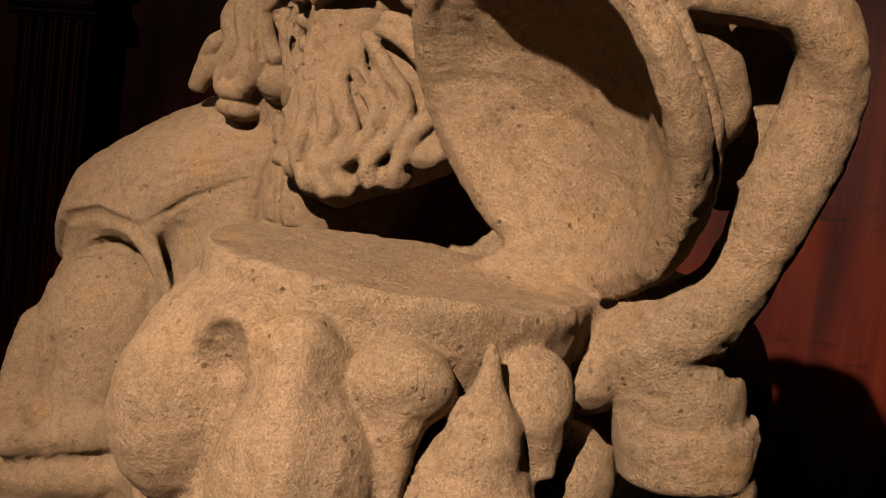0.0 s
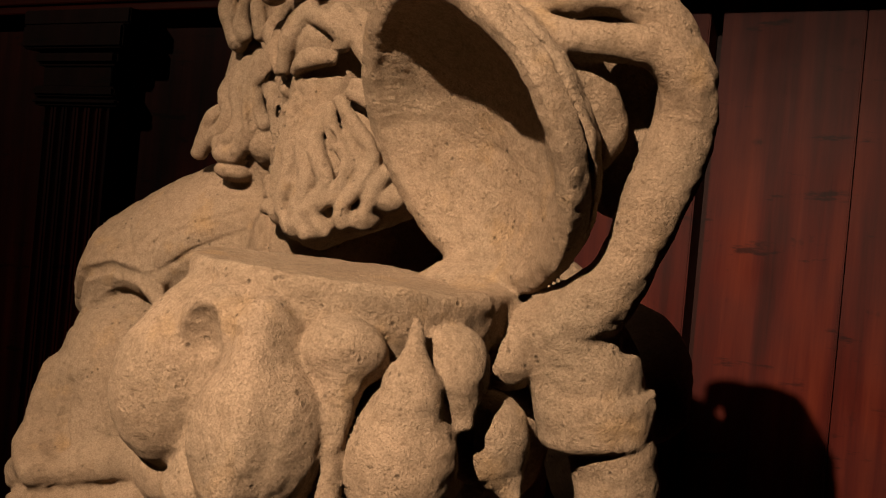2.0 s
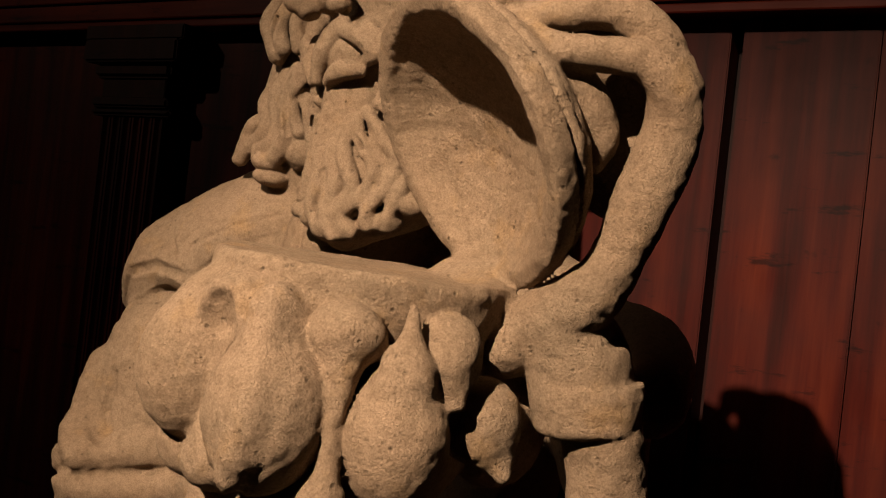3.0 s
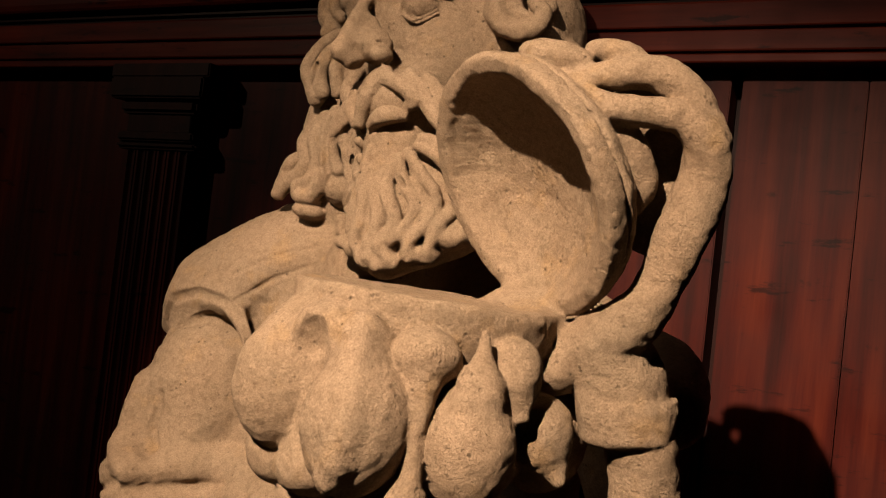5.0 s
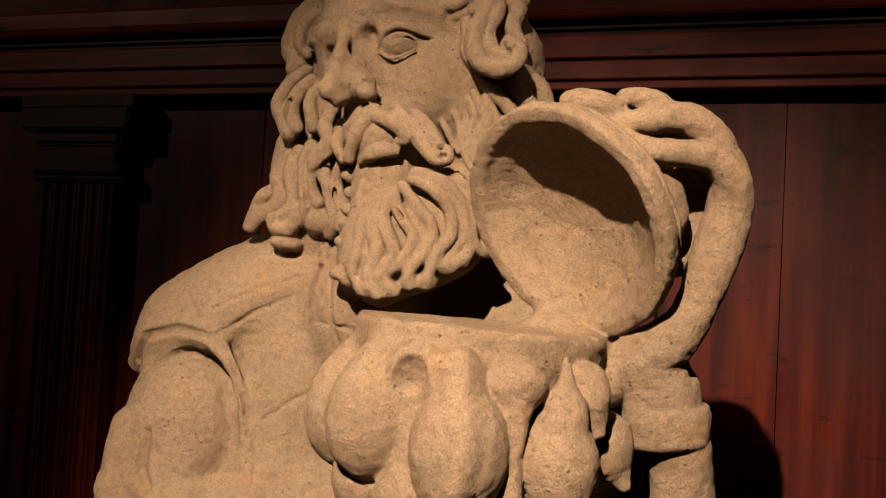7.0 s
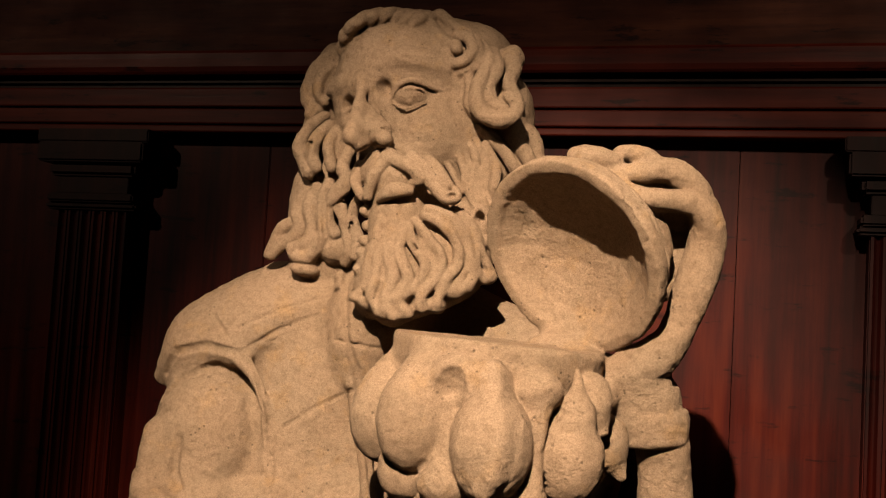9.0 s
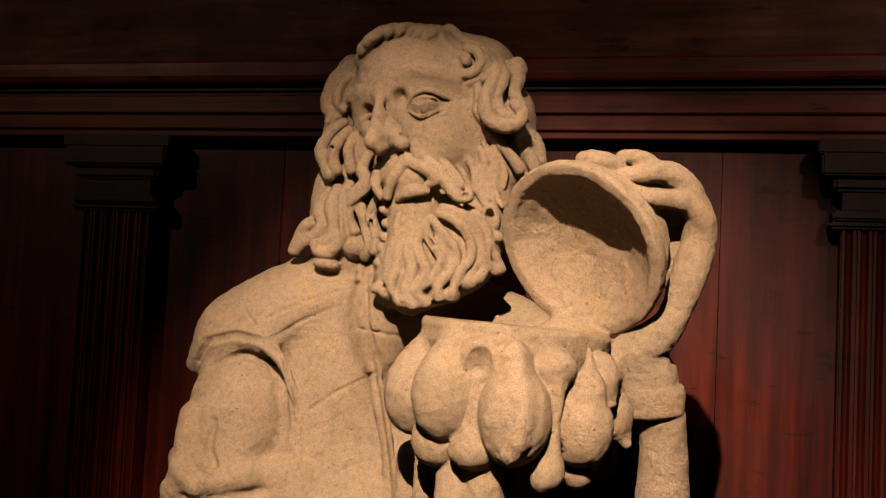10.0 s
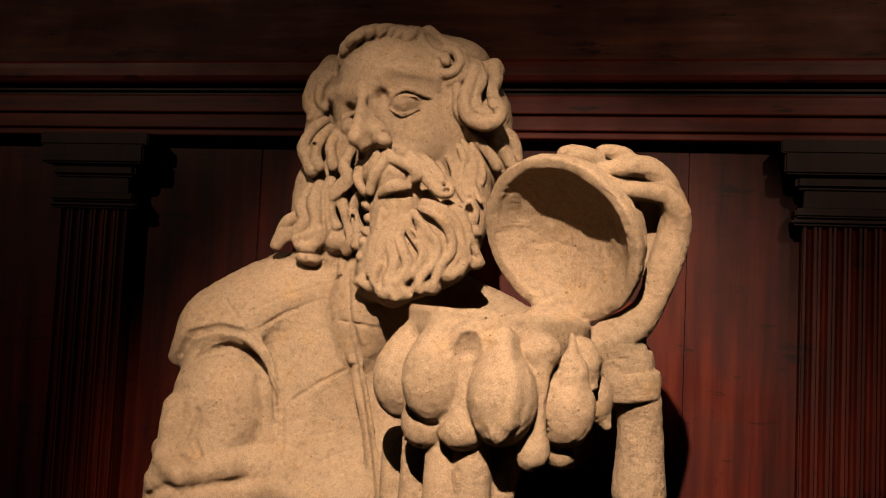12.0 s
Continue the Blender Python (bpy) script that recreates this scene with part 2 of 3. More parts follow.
def turned(c, axis, profile, k=0.004, cut=False, wide=1.0):
    """A turned solid: height along the axis and radius, from the profile's ends; flat ends."""
    n = Vector(axis).normalized()
    hs, rs = [p[0] for p in profile], [p[1] for p in profile]
    big = max(max(rs), max(abs(h) for h in hs)) * 1.3 + k + 3 * STEP
    s, (X, Y, Z) = window([v - big for v in c], [v + big for v in c])
    x, y, z = X - c[0], Y - c[1], Z - c[2]
    h = x * n[0] + y * n[1] + z * n[2]
    e = n.cross(Vector((0, 0, 1))).normalized() if wide != 1 else Vector((1, 0, 0))
    side = x * e[0] + y * e[1] + z * e[2]
    rad = np.sqrt(np.maximum(x * x + y * y + z * z - h * h - side * side * (1 - 1 / wide ** 2), 0))
    d = np.maximum((rad - np.interp(h, hs, rs)) * 0.9, np.maximum(hs[0] - h, h - hs[-1]))
    join(s, d.astype(np.float32), k, cut)


def skin():
    """The surface of the clay: points and quads."""
    inside = CLAY < 0
    n = [v - 1 for v in SHAPE]
    total = np.zeros(n, np.int8)
    corners = [(i, j, l) for i in (0, 1) for j in (0, 1) for l in (0, 1)]
    for i, j, l in corners:
        total += inside[i:i + n[0], j:j + n[1], l:l + n[2]]
    cells = np.argwhere((total > 0) & (total < 8))
    number = np.full(n, -1, np.int32)
    number[tuple(cells.T)] = np.arange(len(cells))
    spot_sum, count = np.zeros((len(cells), 3)), np.zeros(len(cells))
    for a in range(3):
        for o in corners:
            if o[a]:
                continue
            p = cells + np.array(o)
            q = p.copy()
            q[:, a] += 1
            f, g = CLAY[tuple(p.T)], CLAY[tuple(q.T)]
            hit = (f < 0) != (g < 0)
            t = np.where(hit, f / np.where(hit, f - g, 1), 0)
            where = p.astype(float)
            where[:, a] += t
            spot_sum[hit] += where[hit]
            count[hit] += 1
    verts = LO + STEP * spot_sum / count[:, None]
    faces = []
    for a in range(3):
        b, c = (a + 1) % 3, (a + 2) % 3
        lo, hi = [slice(1, v) for v in n], [slice(1, v) for v in n]
        lo[a], hi[a] = slice(0, n[a] - 1), slice(1, n[a])
        u, v = inside[tuple(lo)], inside[tuple(hi)]
        e = np.argwhere(u != v)
        way = u[tuple(e.T)]
        for x in (b, c):
            e[:, x] += 1
        sb, sc = np.eye(3, dtype=int)[b], np.eye(3, dtype=int)[c]
        quad = np.stack([number[tuple(w.T)] for w in (e - sb - sc, e - sc, e, e - sb)], 1)
        quad[~way] = quad[~way][:, ::-1]
        faces.append(quad[(quad >= 0).all(1)])
    return verts, np.concatenate(faces)


def lattice_noise(p, size, seed):
    """Smooth random values of about -1 to 1 at the points p, of that feature size."""
    g = np.random.RandomState(seed).uniform(-1, 1, (32, 32, 32))
    q = p / size
    i = np.floor(q).astype(int)
    t = q - i
    t = t * t * (3 - 2 * t)
    out = 0
    for a in (0, 1):
        for b in (0, 1):
            for c in (0, 1):
                w = (t[:, 0] if a else 1 - t[:, 0]) * (t[:, 1] if b else 1 - t[:, 1]) * (t[:, 2] if c else 1 - t[:, 2])
                out = out + w * g[(i[:, 0] + a) % 32, (i[:, 1] + b) % 32, (i[:, 2] + c) % 32]
    return out


# torso and gown
blob((-0.3838, 1.16, 1.2603), (0.1377, 0.105, 0.2046), k=0.03)
blob((-0.2428, 1.17, 1.2994), (0.1481, 0.095, 0.2027), k=0.03)
blob((-0.3383, 1.13, 1.1906), (0.2292, 0.11, 0.1299), k=0.03)
curl(0.03, (-0.3237, 1.13, 1.5035, 0.0388), (-0.4261, 1.13, 1.4747, 0.0612), (-0.5041, 1.11, 1.4177, 0.0702))
curl(0.03, (-0.2033, 1.17, 1.4726, 0.047), (-0.0827, 1.17, 1.4007, 0.0537), (-0.0384, 1.14, 1.2997, 0.0372))
curl(0.02, (-0.096, 1.15, 1.410, 0.045), (-0.0044, 1.11, 1.405, 0.037), (0.0373, 1.03, 1.380, 0.027))

# neck
curl(0.02, (-0.2803, 1.12, 1.483, 0.0536), (-0.2543, 1.12, 1.5915, 0.0575))
blob((-0.3127, 1.1, 1.4505), (0.0454, 0.06, 0.0833), k=0.02)

# sleeved upper arm
curl(0.02, (-0.4965, 1.085, 1.3356, 0.0641), (-0.4976, 1.07, 1.2764, 0.0647), (-0.5122, 1.06, 1.2024, 0.0709), (-0.5061, 1.06, 1.1151, 0.0742))
blob((-0.4872, 1.068, 1.3256), (0.0632, 0.058, 0.0738))

# shoulder cap of the jerkin
curl(0.018, (-0.5667, 1.084, 1.3853, 0.0105), (-0.5366, 1.064, 1.4127, 0.0108), (-0.4856, 1.046, 1.4254, 0.0104), (-0.4472, 1.044, 1.4152, 0.0085), (-0.4183, 1.04, 1.3859, 0.006), (-0.4035, 1.045, 1.3286, 0.004), (-0.3994, 1.05, 1.2709, 0.003))
blob((-0.4438, 1.1, 1.4449), (0.1039, 0.06, 0.0423), (0, -30, 0), k=0.02)
blob((-0.3765, 1.125, 1.3252), (0.1002, 0.075, 0.1465), k=0.02)
blob((-0.3722, 1.1, 1.3872), (0.0608, 0.05, 0.114), k=0.02)
ride(0.002, 0, (-0.5442, 1.3584, 0.0045), (-0.5141, 1.3885, 0.0059), (-0.4733, 1.4022, 0.0066), (-0.4443, 1.3949, 0.0058), (-0.4202, 1.3788, 0.0036), (-0.405, 1.3294, 0.0036), (-0.3984, 1.2729, 0.0036), cut=True)

# folds of the sleeve
curl(0.012, (-0.5387, 1.03, 1.3211, 0.0162), (-0.5336, 1.01, 1.2721, 0.0145), (-0.504, 1, 1.2466, 0.0129))
ride(0.02, 0.1, (-0.5471, 1.2298, 0.0131), (-0.4961, 1.2429, 0.0122), (-0.4323, 1.254, 0.0113), (-0.3765, 1.2512, 0.0105), (-0.34, 1.2206, 0.0099))
ride(0.018, 0.1, (-0.5321, 1.2092, 0.01), (-0.4647, 1.2107, 0.0112), (-0.3991, 1.2293, 0.0112), (-0.3522, 1.2142, 0.0112))
ride(0.016, 0.1, (-0.5577, 1.2682, 0.0088), (-0.5277, 1.2549, 0.0093), (-0.5037, 1.241, 0.0086))
ride(0.003, -0.1, (-0.4858, 1.2253, 0.0043), (-0.4424, 1.2326, 0.0057), (-0.4129, 1.2403, 0.0035), cut=True)
ride(0.003, -0.1, (-0.5567, 1.2074, 0.0036), (-0.533, 1.2219, 0.005), (-0.5134, 1.2275, 0.0036), cut=True)
curl(0.008, (-0.4961, 1, 1.2967, 0.0057), (-0.4972, 0.995, 1.2688, 0.0086), (-0.4837, 0.99, 1.2596, 0.0057), cut=True)
ride(0.004, 0, (-0.4975, 1.318, 0.0043), (-0.5019, 1.2822, 0.0072), (-0.49, 1.2645, 0.005), cut=True)

# front edge of the jerkin and its seams
curl(0.006, (-0.3328, 1.065, 1.5156, 0.0085), (-0.3231, 1.062, 1.449, 0.009), (-0.3044, 1.057, 1.384, 0.009), (-0.2824, 1.047, 1.3066, 0.009), (-0.263, 1.042, 1.2166, 0.009))
ride(0.004, 0.2, (-0.3233, 1.5081, 0.0037), (-0.3124, 1.4494, 0.0044), (-0.2932, 1.3772, 0.0051), (-0.2733, 1.3067, 0.0058), (-0.2552, 1.2157, 0.0064), cut=True)
ride(0.0015, -0.1, (-0.4477, 1.4505, 0.0026), (-0.3996, 1.4748, 0.0030), (-0.3321, 1.5004, 0.0026), cut=True)
ride(0.0015, -0.1, (-0.4404, 1.4231, 0.0026), (-0.402, 1.4494, 0.0026), (-0.3566, 1.4713, 0.0023), cut=True)
ride(0.0015, -0.1, (-0.4919, 1.4672, 0.0024), (-0.4647, 1.4445, 0.0026), (-0.441, 1.4201, 0.0023), cut=True)
ride(0.0015, -0.1, (-0.3836, 1.3387, 0.0026), (-0.3496, 1.3625, 0.0029), (-0.3044, 1.3875, 0.0029), cut=True)
ride(0.0015, -0.1, (-0.3483, 1.2607, 0.0023), (-0.2988, 1.2842, 0.0026), cut=True)
ride(0.0015, -0.1, (-0.3254, 1.4427, 0.0023), (-0.268, 1.4348, 0.0026), cut=True)
ride(0.0015, -0.1, (-0.5499, 1.3873, 0.004), (-0.5312, 1.4158, 0.006), (-0.4860, 1.4268, 0.0065), (-0.4477, 1.4214, 0.006), (-0.4178, 1.3992, 0.005), (-0.4004, 1.3527, 0.0045), (-0.3949, 1.3058, 0.004), (-0.3942, 1.2655, 0.004), cut=True)

# cloth under the vessel
curl(0.01, (-0.2338, 1.026, 1.2891, 0.0221), (-0.2291, 1.026, 1.1978, 0.026))
curl(0.01, (-0.2029, 0.979, 1.2954, 0.0204), (-0.1985, 0.979, 1.2075, 0.024))
curl(0.01, (-0.1713, 0.937, 1.3012, 0.0187), (-0.1672, 0.937, 1.2164, 0.022))
curl(0.01, (-0.2084, 0.9, 1.3096, 0.0166), (-0.2084, 0.9, 1.2343, 0.019))
curl(0.01, (-0.1689, 0.83, 1.3182, 0.0179), (-0.1691, 0.83, 1.2476, 0.0202))
curl(0.01, (-0.132, 0.775, 1.3254, 0.0181), (-0.1323, 0.775, 1.2585, 0.0203))
curl(0.01, (-0.1007, 0.765, 1.3282, 0.0178), (-0.1011, 0.765, 1.2624, 0.02))
curl(0.01, (-0.0771, 0.79, 1.3276, 0.0148), (-0.0777, 0.79, 1.2604, 0.0169))

# head and face
blob((-0.2582, 1.15, 1.7583), (0.094, 0.116, 0.09), (0, 0, -18), k=0.02)
blob((-0.3042, 1.09, 1.7284), (0.058, 0.058, 0.085), (6, -8, -18), k=0.02)
blob((-0.2947, 1.102, 1.7828), (0.06, 0.066, 0.05), (0, 10, -18), k=0.02)
blob((-0.2402, 1.085, 1.6921), (0.048, 0.048, 0.056), k=0.02)
blob((-0.2077, 1.112, 1.6808), (0.04, 0.045, 0.062), k=0.02)
blob((-0.3368, 1.086, 1.6696), (0.024, 0.034, 0.036), k=0.016)
blob((-0.2702, 1.04, 1.6375), (0.036, 0.038, 0.03), k=0.02)
blob((-0.2591, 1.016, 1.6314), (0.024, 0.017, 0.014), (0, -6, 0), k=0.01)
blob((-0.2564, 1.037, 1.5876), (0.034, 0.035, 0.045), k=0.02)

# brows, eyes, nose and mouth
blob((-0.2462, 1.016, 1.7301), (0.029, 0.024, 0.014), (0, -8, -14), k=0.006, cut=True)
blob((-0.2822, 1.016, 1.7356), (0.012, 0.03, 0.016), (0, -20, 0), k=0.005, cut=True)
blob((-0.3267, 1.032, 1.7107), (0.014, 0.024, 0.019), (0, -14, 0), k=0.005, cut=True)
blob((-0.2554, 1.051, 1.7302), (0.0235, 0.021, 0.0175), (0, -6, -15), k=0.002)
blob((-0.3298, 1.06, 1.7001), (0.013, 0.019, 0.018), k=0.002)
curl(0.002, (-0.2738, 1.038, 1.7197, 0.0018), (-0.2677, 1.031, 1.7348, 0.003), (-0.2504, 1.028, 1.7437, 0.0036), (-0.2327, 1.036, 1.7393, 0.003), (-0.2206, 1.05, 1.7355, 0.0018))
curl(0.001, (-0.27, 1.036, 1.7249, 0.0012), (-0.2536, 1.029, 1.7343, 0.0016), (-0.2336, 1.033, 1.7332, 0.0012))
curl(0.002, (-0.2721, 1.037, 1.7188, 0.0016), (-0.2548, 1.033, 1.7112, 0.002), (-0.2333, 1.037, 1.721, 0.0016))
curl(0.002, (-0.3379, 1.054, 1.6975, 0.002), (-0.3301, 1.044, 1.7096, 0.003), (-0.3163, 1.039, 1.715, 0.003))
curl(0.018, (-0.3037, 1.034, 1.748, 0.006), (-0.2917, 1.034, 1.7633, 0.0075), (-0.2716, 1.034, 1.7728, 0.0075), (-0.2414, 1.041, 1.7702, 0.0075), (-0.2199, 1.055, 1.7624, 0.0065))
curl(0.014, (-0.3211, 1.04, 1.7396, 0.006), (-0.3428, 1.051, 1.7436, 0.006), (-0.362, 1.064, 1.7379, 0.005))
curl(0.01, (-0.309, 1.03, 1.7374, 0.0065), (-0.3027, 1.006, 1.7089, 0.0068), (-0.3014, 0.992, 1.6845, 0.0088), (-0.301, 0.987, 1.6716, 0.0118))
blob((-0.2896, 1.012, 1.6816), (0.021, 0.02, 0.014), (0, -10, -20), k=0.01)
curl(0.014, (-0.2942, 1.018, 1.7018, 0.009), (-0.2767, 1.012, 1.6777, 0.01))
blob((-0.2678, 1.005, 1.6698), (0.0098, 0.014, 0.0088), k=0.003)
blob((-0.2937, 0.996, 1.6626), (0.009, 0.011, 0.008), k=0.006)
curl(0.0015, (-0.2732, 1, 1.6822, 0.0016), (-0.2573, 1.003, 1.6776, 0.0018), (-0.2548, 1.004, 1.6658, 0.0016), cut=True)
blob((-0.2804, 0.997, 1.6562), (0.013, 0.014, 0.0065), (0, -8, 0), k=0.003, cut=True)
curl(0.003, (-0.2907, 1.004, 1.6512, 0.0055), (-0.2958, 1.008, 1.6322, 0.005), cut=True)

# moustache and lips
curl(0.0016, (-0.26, 1.003, 1.6535, 0.008), (-0.2693, 1, 1.6409, 0.0075), (-0.279, 1.001, 1.6249, 0.0078), (-0.2851, 1.006, 1.6067, 0.0065))
curl(0.0016, (-0.2639, 1.003, 1.6508, 0.008), (-0.2461, 1, 1.6439, 0.0075), (-0.23, 1, 1.6376, 0.0088), (-0.2245, 1.002, 1.6274, 0.0078), (-0.2342, 1.006, 1.6218, 0.005))
curl(0.0016, (-0.2345, 1.006, 1.651, 0.008), (-0.2184, 1.005, 1.6372, 0.008), (-0.2083, 1.006, 1.6217, 0.0082), (-0.1954, 1.006, 1.6082, 0.0078), (-0.1838, 1.008, 1.6081, 0.0075), (-0.1842, 1.013, 1.6173, 0.005))
curl(0.0016, (-0.2199, 1.013, 1.6491, 0.007), (-0.2047, 1.01, 1.6356, 0.0075), (-0.1934, 1.011, 1.6227, 0.0065))
curl(0.0016, (-0.3032, 1.024, 1.644, 0.006), (-0.306, 1.019, 1.6248, 0.007), (-0.2933, 1.012, 1.6059, 0.006))
blob((-0.1863, 0.999, 1.6088), (0.004, 0.01, 0.004), k=0.002, cut=True)
curl(0.002, (-0.2737, 1, 1.6115, 0.0022), (-0.2517, 0.996, 1.6194, 0.0026), (-0.2293, 1, 1.6132, 0.0022), cut=True)
curl(0.002, (-0.2694, 1.003, 1.604, 0.0055), (-0.2576, 0.997, 1.6102, 0.0085), (-0.2461, 0.997, 1.6131, 0.0088), (-0.2352, 1.002, 1.6127, 0.0055))
curl(0.002, (-0.2656, 1.001, 1.5972, 0.0018), (-0.2466, 0.996, 1.6037, 0.0024), (-0.2291, 1.001, 1.6054, 0.0018), cut=True)

# beard
blob((-0.2556, 1.033, 1.5244), (0.038, 0.034, 0.062), k=0.016)
blob((-0.2171, 1.048, 1.5357), (0.042, 0.037, 0.054), k=0.016)
blob((-0.1869, 1.068, 1.5553), (0.036, 0.037, 0.05), k=0.016)
blob((-0.2501, 1.04, 1.4914), (0.046, 0.027, 0.022), (0, -6, 0), k=0.008)
blob((-0.2024, 1.056, 1.5104), (0.042, 0.03, 0.02), (0, -14, 0), k=0.008)
blob((-0.2893, 1.052, 1.516), (0.02, 0.03, 0.042), k=0.016)
blob((-0.1712, 1.086, 1.6058), (0.03, 0.036, 0.06), k=0.016)
curl(0.0022, (-0.2673, 1.005, 1.5817, 0.0048), (-0.2708, 1.0019, 1.5535, 0.0064), (-0.278, 1.0037, 1.5269, 0.0064), (-0.2818, 1.0049, 1.5037, 0.0048))
curl(0.0022, (-0.2597, 1.0043, 1.5753, 0.0051), (-0.2646, 1.0011, 1.5471, 0.0068), (-0.2666, 1.0016, 1.5207, 0.0068), (-0.2732, 1.003, 1.4975, 0.0068), (-0.2612, 1.0012, 1.4803, 0.0051))
curl(0.0022, (-0.2512, 1.004, 1.5715, 0.0053), (-0.2536, 1.0002, 1.5408, 0.007), (-0.2472, 1, 1.5148, 0.007), (-0.2548, 1.0004, 1.4916, 0.007), (-0.2441, 1, 1.4739, 0.0053))
curl(0.0022, (-0.243, 1.0042, 1.5718, 0.0053), (-0.2414, 1.0002, 1.5413, 0.007), (-0.2299, 1.0011, 1.5156, 0.007), (-0.2398, 1.0001, 1.4923, 0.007), (-0.2264, 1.0013, 1.4774, 0.0053))
curl(0.0022, (-0.2352, 1.005, 1.5748, 0.0048), (-0.2277, 1.0018, 1.555, 0.0064), (-0.2125, 1.0053, 1.5329, 0.0064), (-0.2193, 1.003, 1.5097, 0.0064), (-0.234, 1.0005, 1.4959, 0.0048))
curl(0.0022, (-0.2277, 1.0063, 1.5804, 0.0051), (-0.2091, 1.0071, 1.5594, 0.0068), (-0.1959, 1.0125, 1.5406, 0.0068), (-0.2012, 1.0093, 1.5173, 0.0068), (-0.2144, 1.0042, 1.5009, 0.0068), (-0.2122, 1.0046, 1.4841, 0.0051))
curl(0.0022, (-0.2229, 1.0084, 1.5689, 0.0037), (-0.2111, 1.0072, 1.5462, 0.005), (-0.204, 1.0095, 1.5303, 0.005), (-0.2092, 1.0072, 1.5136, 0.0037))
curl(0.0022, (-0.2186, 1.0088, 1.5875, 0.0053), (-0.1955, 1.0137, 1.5762, 0.007), (-0.1828, 1.0209, 1.5582, 0.007), (-0.1804, 1.0218, 1.5353, 0.007), (-0.1917, 1.0141, 1.518, 0.007), (-0.1975, 1.0104, 1.4947, 0.0053))
curl(0.0022, (-0.2159, 1.0097, 1.595, 0.0053), (-0.1931, 1.0154, 1.5863, 0.007), (-0.1753, 1.0269, 1.5689, 0.007), (-0.1688, 1.0311, 1.543, 0.007), (-0.1653, 1.0331, 1.5202, 0.007), (-0.1764, 1.0234, 1.506, 0.0053))
curl(0.0022, (-0.1888, 1.023, 1.5966, 0.0048), (-0.1727, 1.0297, 1.5845, 0.0064), (-0.1637, 1.0367, 1.5636, 0.0064), (-0.1638, 1.0351, 1.5349, 0.0064), (-0.1546, 1.0433, 1.5199, 0.0048))
curl(0.0022, (-0.177, 1.0314, 1.5925, 0.0048), (-0.1659, 1.0351, 1.5733, 0.0064), (-0.1572, 1.0422, 1.5476, 0.0064), (-0.1466, 1.0524, 1.5241, 0.0048))
curl(0.0022, (-0.2027, 1.0163, 1.5954, 0.0037), (-0.1854, 1.0212, 1.5793, 0.005), (-0.1739, 1.0288, 1.5592, 0.005), (-0.1713, 1.0297, 1.5329, 0.005), (-0.1795, 1.0228, 1.5157, 0.0037))
blob((-0.2583, 1.0095, 1.4793), (0.0125, 0.015, 0.0113), k=0.006)
blob((-0.2362, 1.0094, 1.4785), (0.011, 0.0132, 0.0099), k=0.006)
blob((-0.2173, 1.0128, 1.488), (0.01, 0.012, 0.009), k=0.006)
blob((-0.2013, 1.0186, 1.4883), (0.0115, 0.0138, 0.0103), k=0.006)
blob((-0.1849, 1.028, 1.5059), (0.012, 0.0144, 0.0108), k=0.006)
blob((-0.1731, 1.0368, 1.5108), (0.0105, 0.0126, 0.0095), k=0.006)
blob((-0.154, 1.0552, 1.5239), (0.011, 0.0132, 0.0099), k=0.006)
blob((-0.2949, 1.017, 1.4937), (0.009, 0.0108, 0.0081), k=0.006)
blob((-0.2806, 1.0132, 1.4863), (0.009, 0.0108, 0.0081), k=0.006)
blob((-0.2472, 1.009, 1.4917), (0.012, 0.0144, 0.0108), k=0.006)
blob((-0.2914, 1.03, 1.6055), (0.009, 0.012, 0.0068), (0, 20, 0), k=0.002)
blob((-0.2933, 1.03, 1.5912), (0.009, 0.012, 0.0068), (0, 20, 0), k=0.002)
blob((-0.2894, 1.03, 1.5743), (0.009, 0.012, 0.0068), (0, 20, 0), k=0.002)
blob((-0.2912, 1.03, 1.5573), (0.009, 0.012, 0.0068), (0, 20, 0), k=0.002)
blob((-0.2946, 1.03, 1.5436), (0.009, 0.012, 0.0068), (0, 20, 0), k=0.002)
blob((-0.2977, 1.03, 1.5245), (0.009, 0.012, 0.0068), (0, 20, 0), k=0.002)
curl(0.0016, (-0.1723, 1.045, 1.5888, 0.005), (-0.1654, 1.045, 1.6004, 0.006), (-0.1575, 1.048, 1.5923, 0.006), (-0.1585, 1.05, 1.5777, 0.006))
blob((-0.1631, 1.04, 1.5899), (0.0055, 0.016, 0.008), k=0.002, cut=True)
blob((-0.1588, 1.052, 1.5631), (0.013, 0.012, 0.009), k=0.003)
curl(0.0015, (-0.2303, 0.996, 1.5577, 0.002), (-0.2228, 1, 1.5485, 0.003), (-0.2146, 1.006, 1.5434, 0.002), cut=True)

# hair on the turned-away side
blob((-0.3782, 1.105, 1.5916), (0.042, 0.04, 0.085), k=0.02)
blob((-0.3659, 1.108, 1.5521), (0.04, 0.034, 0.04), k=0.02)
blob((-0.3859, 1.112, 1.6919), (0.022, 0.042, 0.048), k=0.012)
blob((-0.3751, 1.118, 1.7565), (0.024, 0.045, 0.055), k=0.012)
curl(0.0016, (-0.3681, 1.092, 1.7926, 0.007), (-0.3863, 1.084, 1.7746, 0.009), (-0.3944, 1.081, 1.7519, 0.01), (-0.3946, 1.079, 1.731, 0.01), (-0.3831, 1.079, 1.7194, 0.008), (-0.373, 1.079, 1.7296, 0.006))
curl(0.0016, (-0.3656, 1.078, 1.773, 0.006), (-0.3776, 1.072, 1.7571, 0.007), (-0.3802, 1.072, 1.7382, 0.007), (-0.371, 1.074, 1.7271, 0.006))
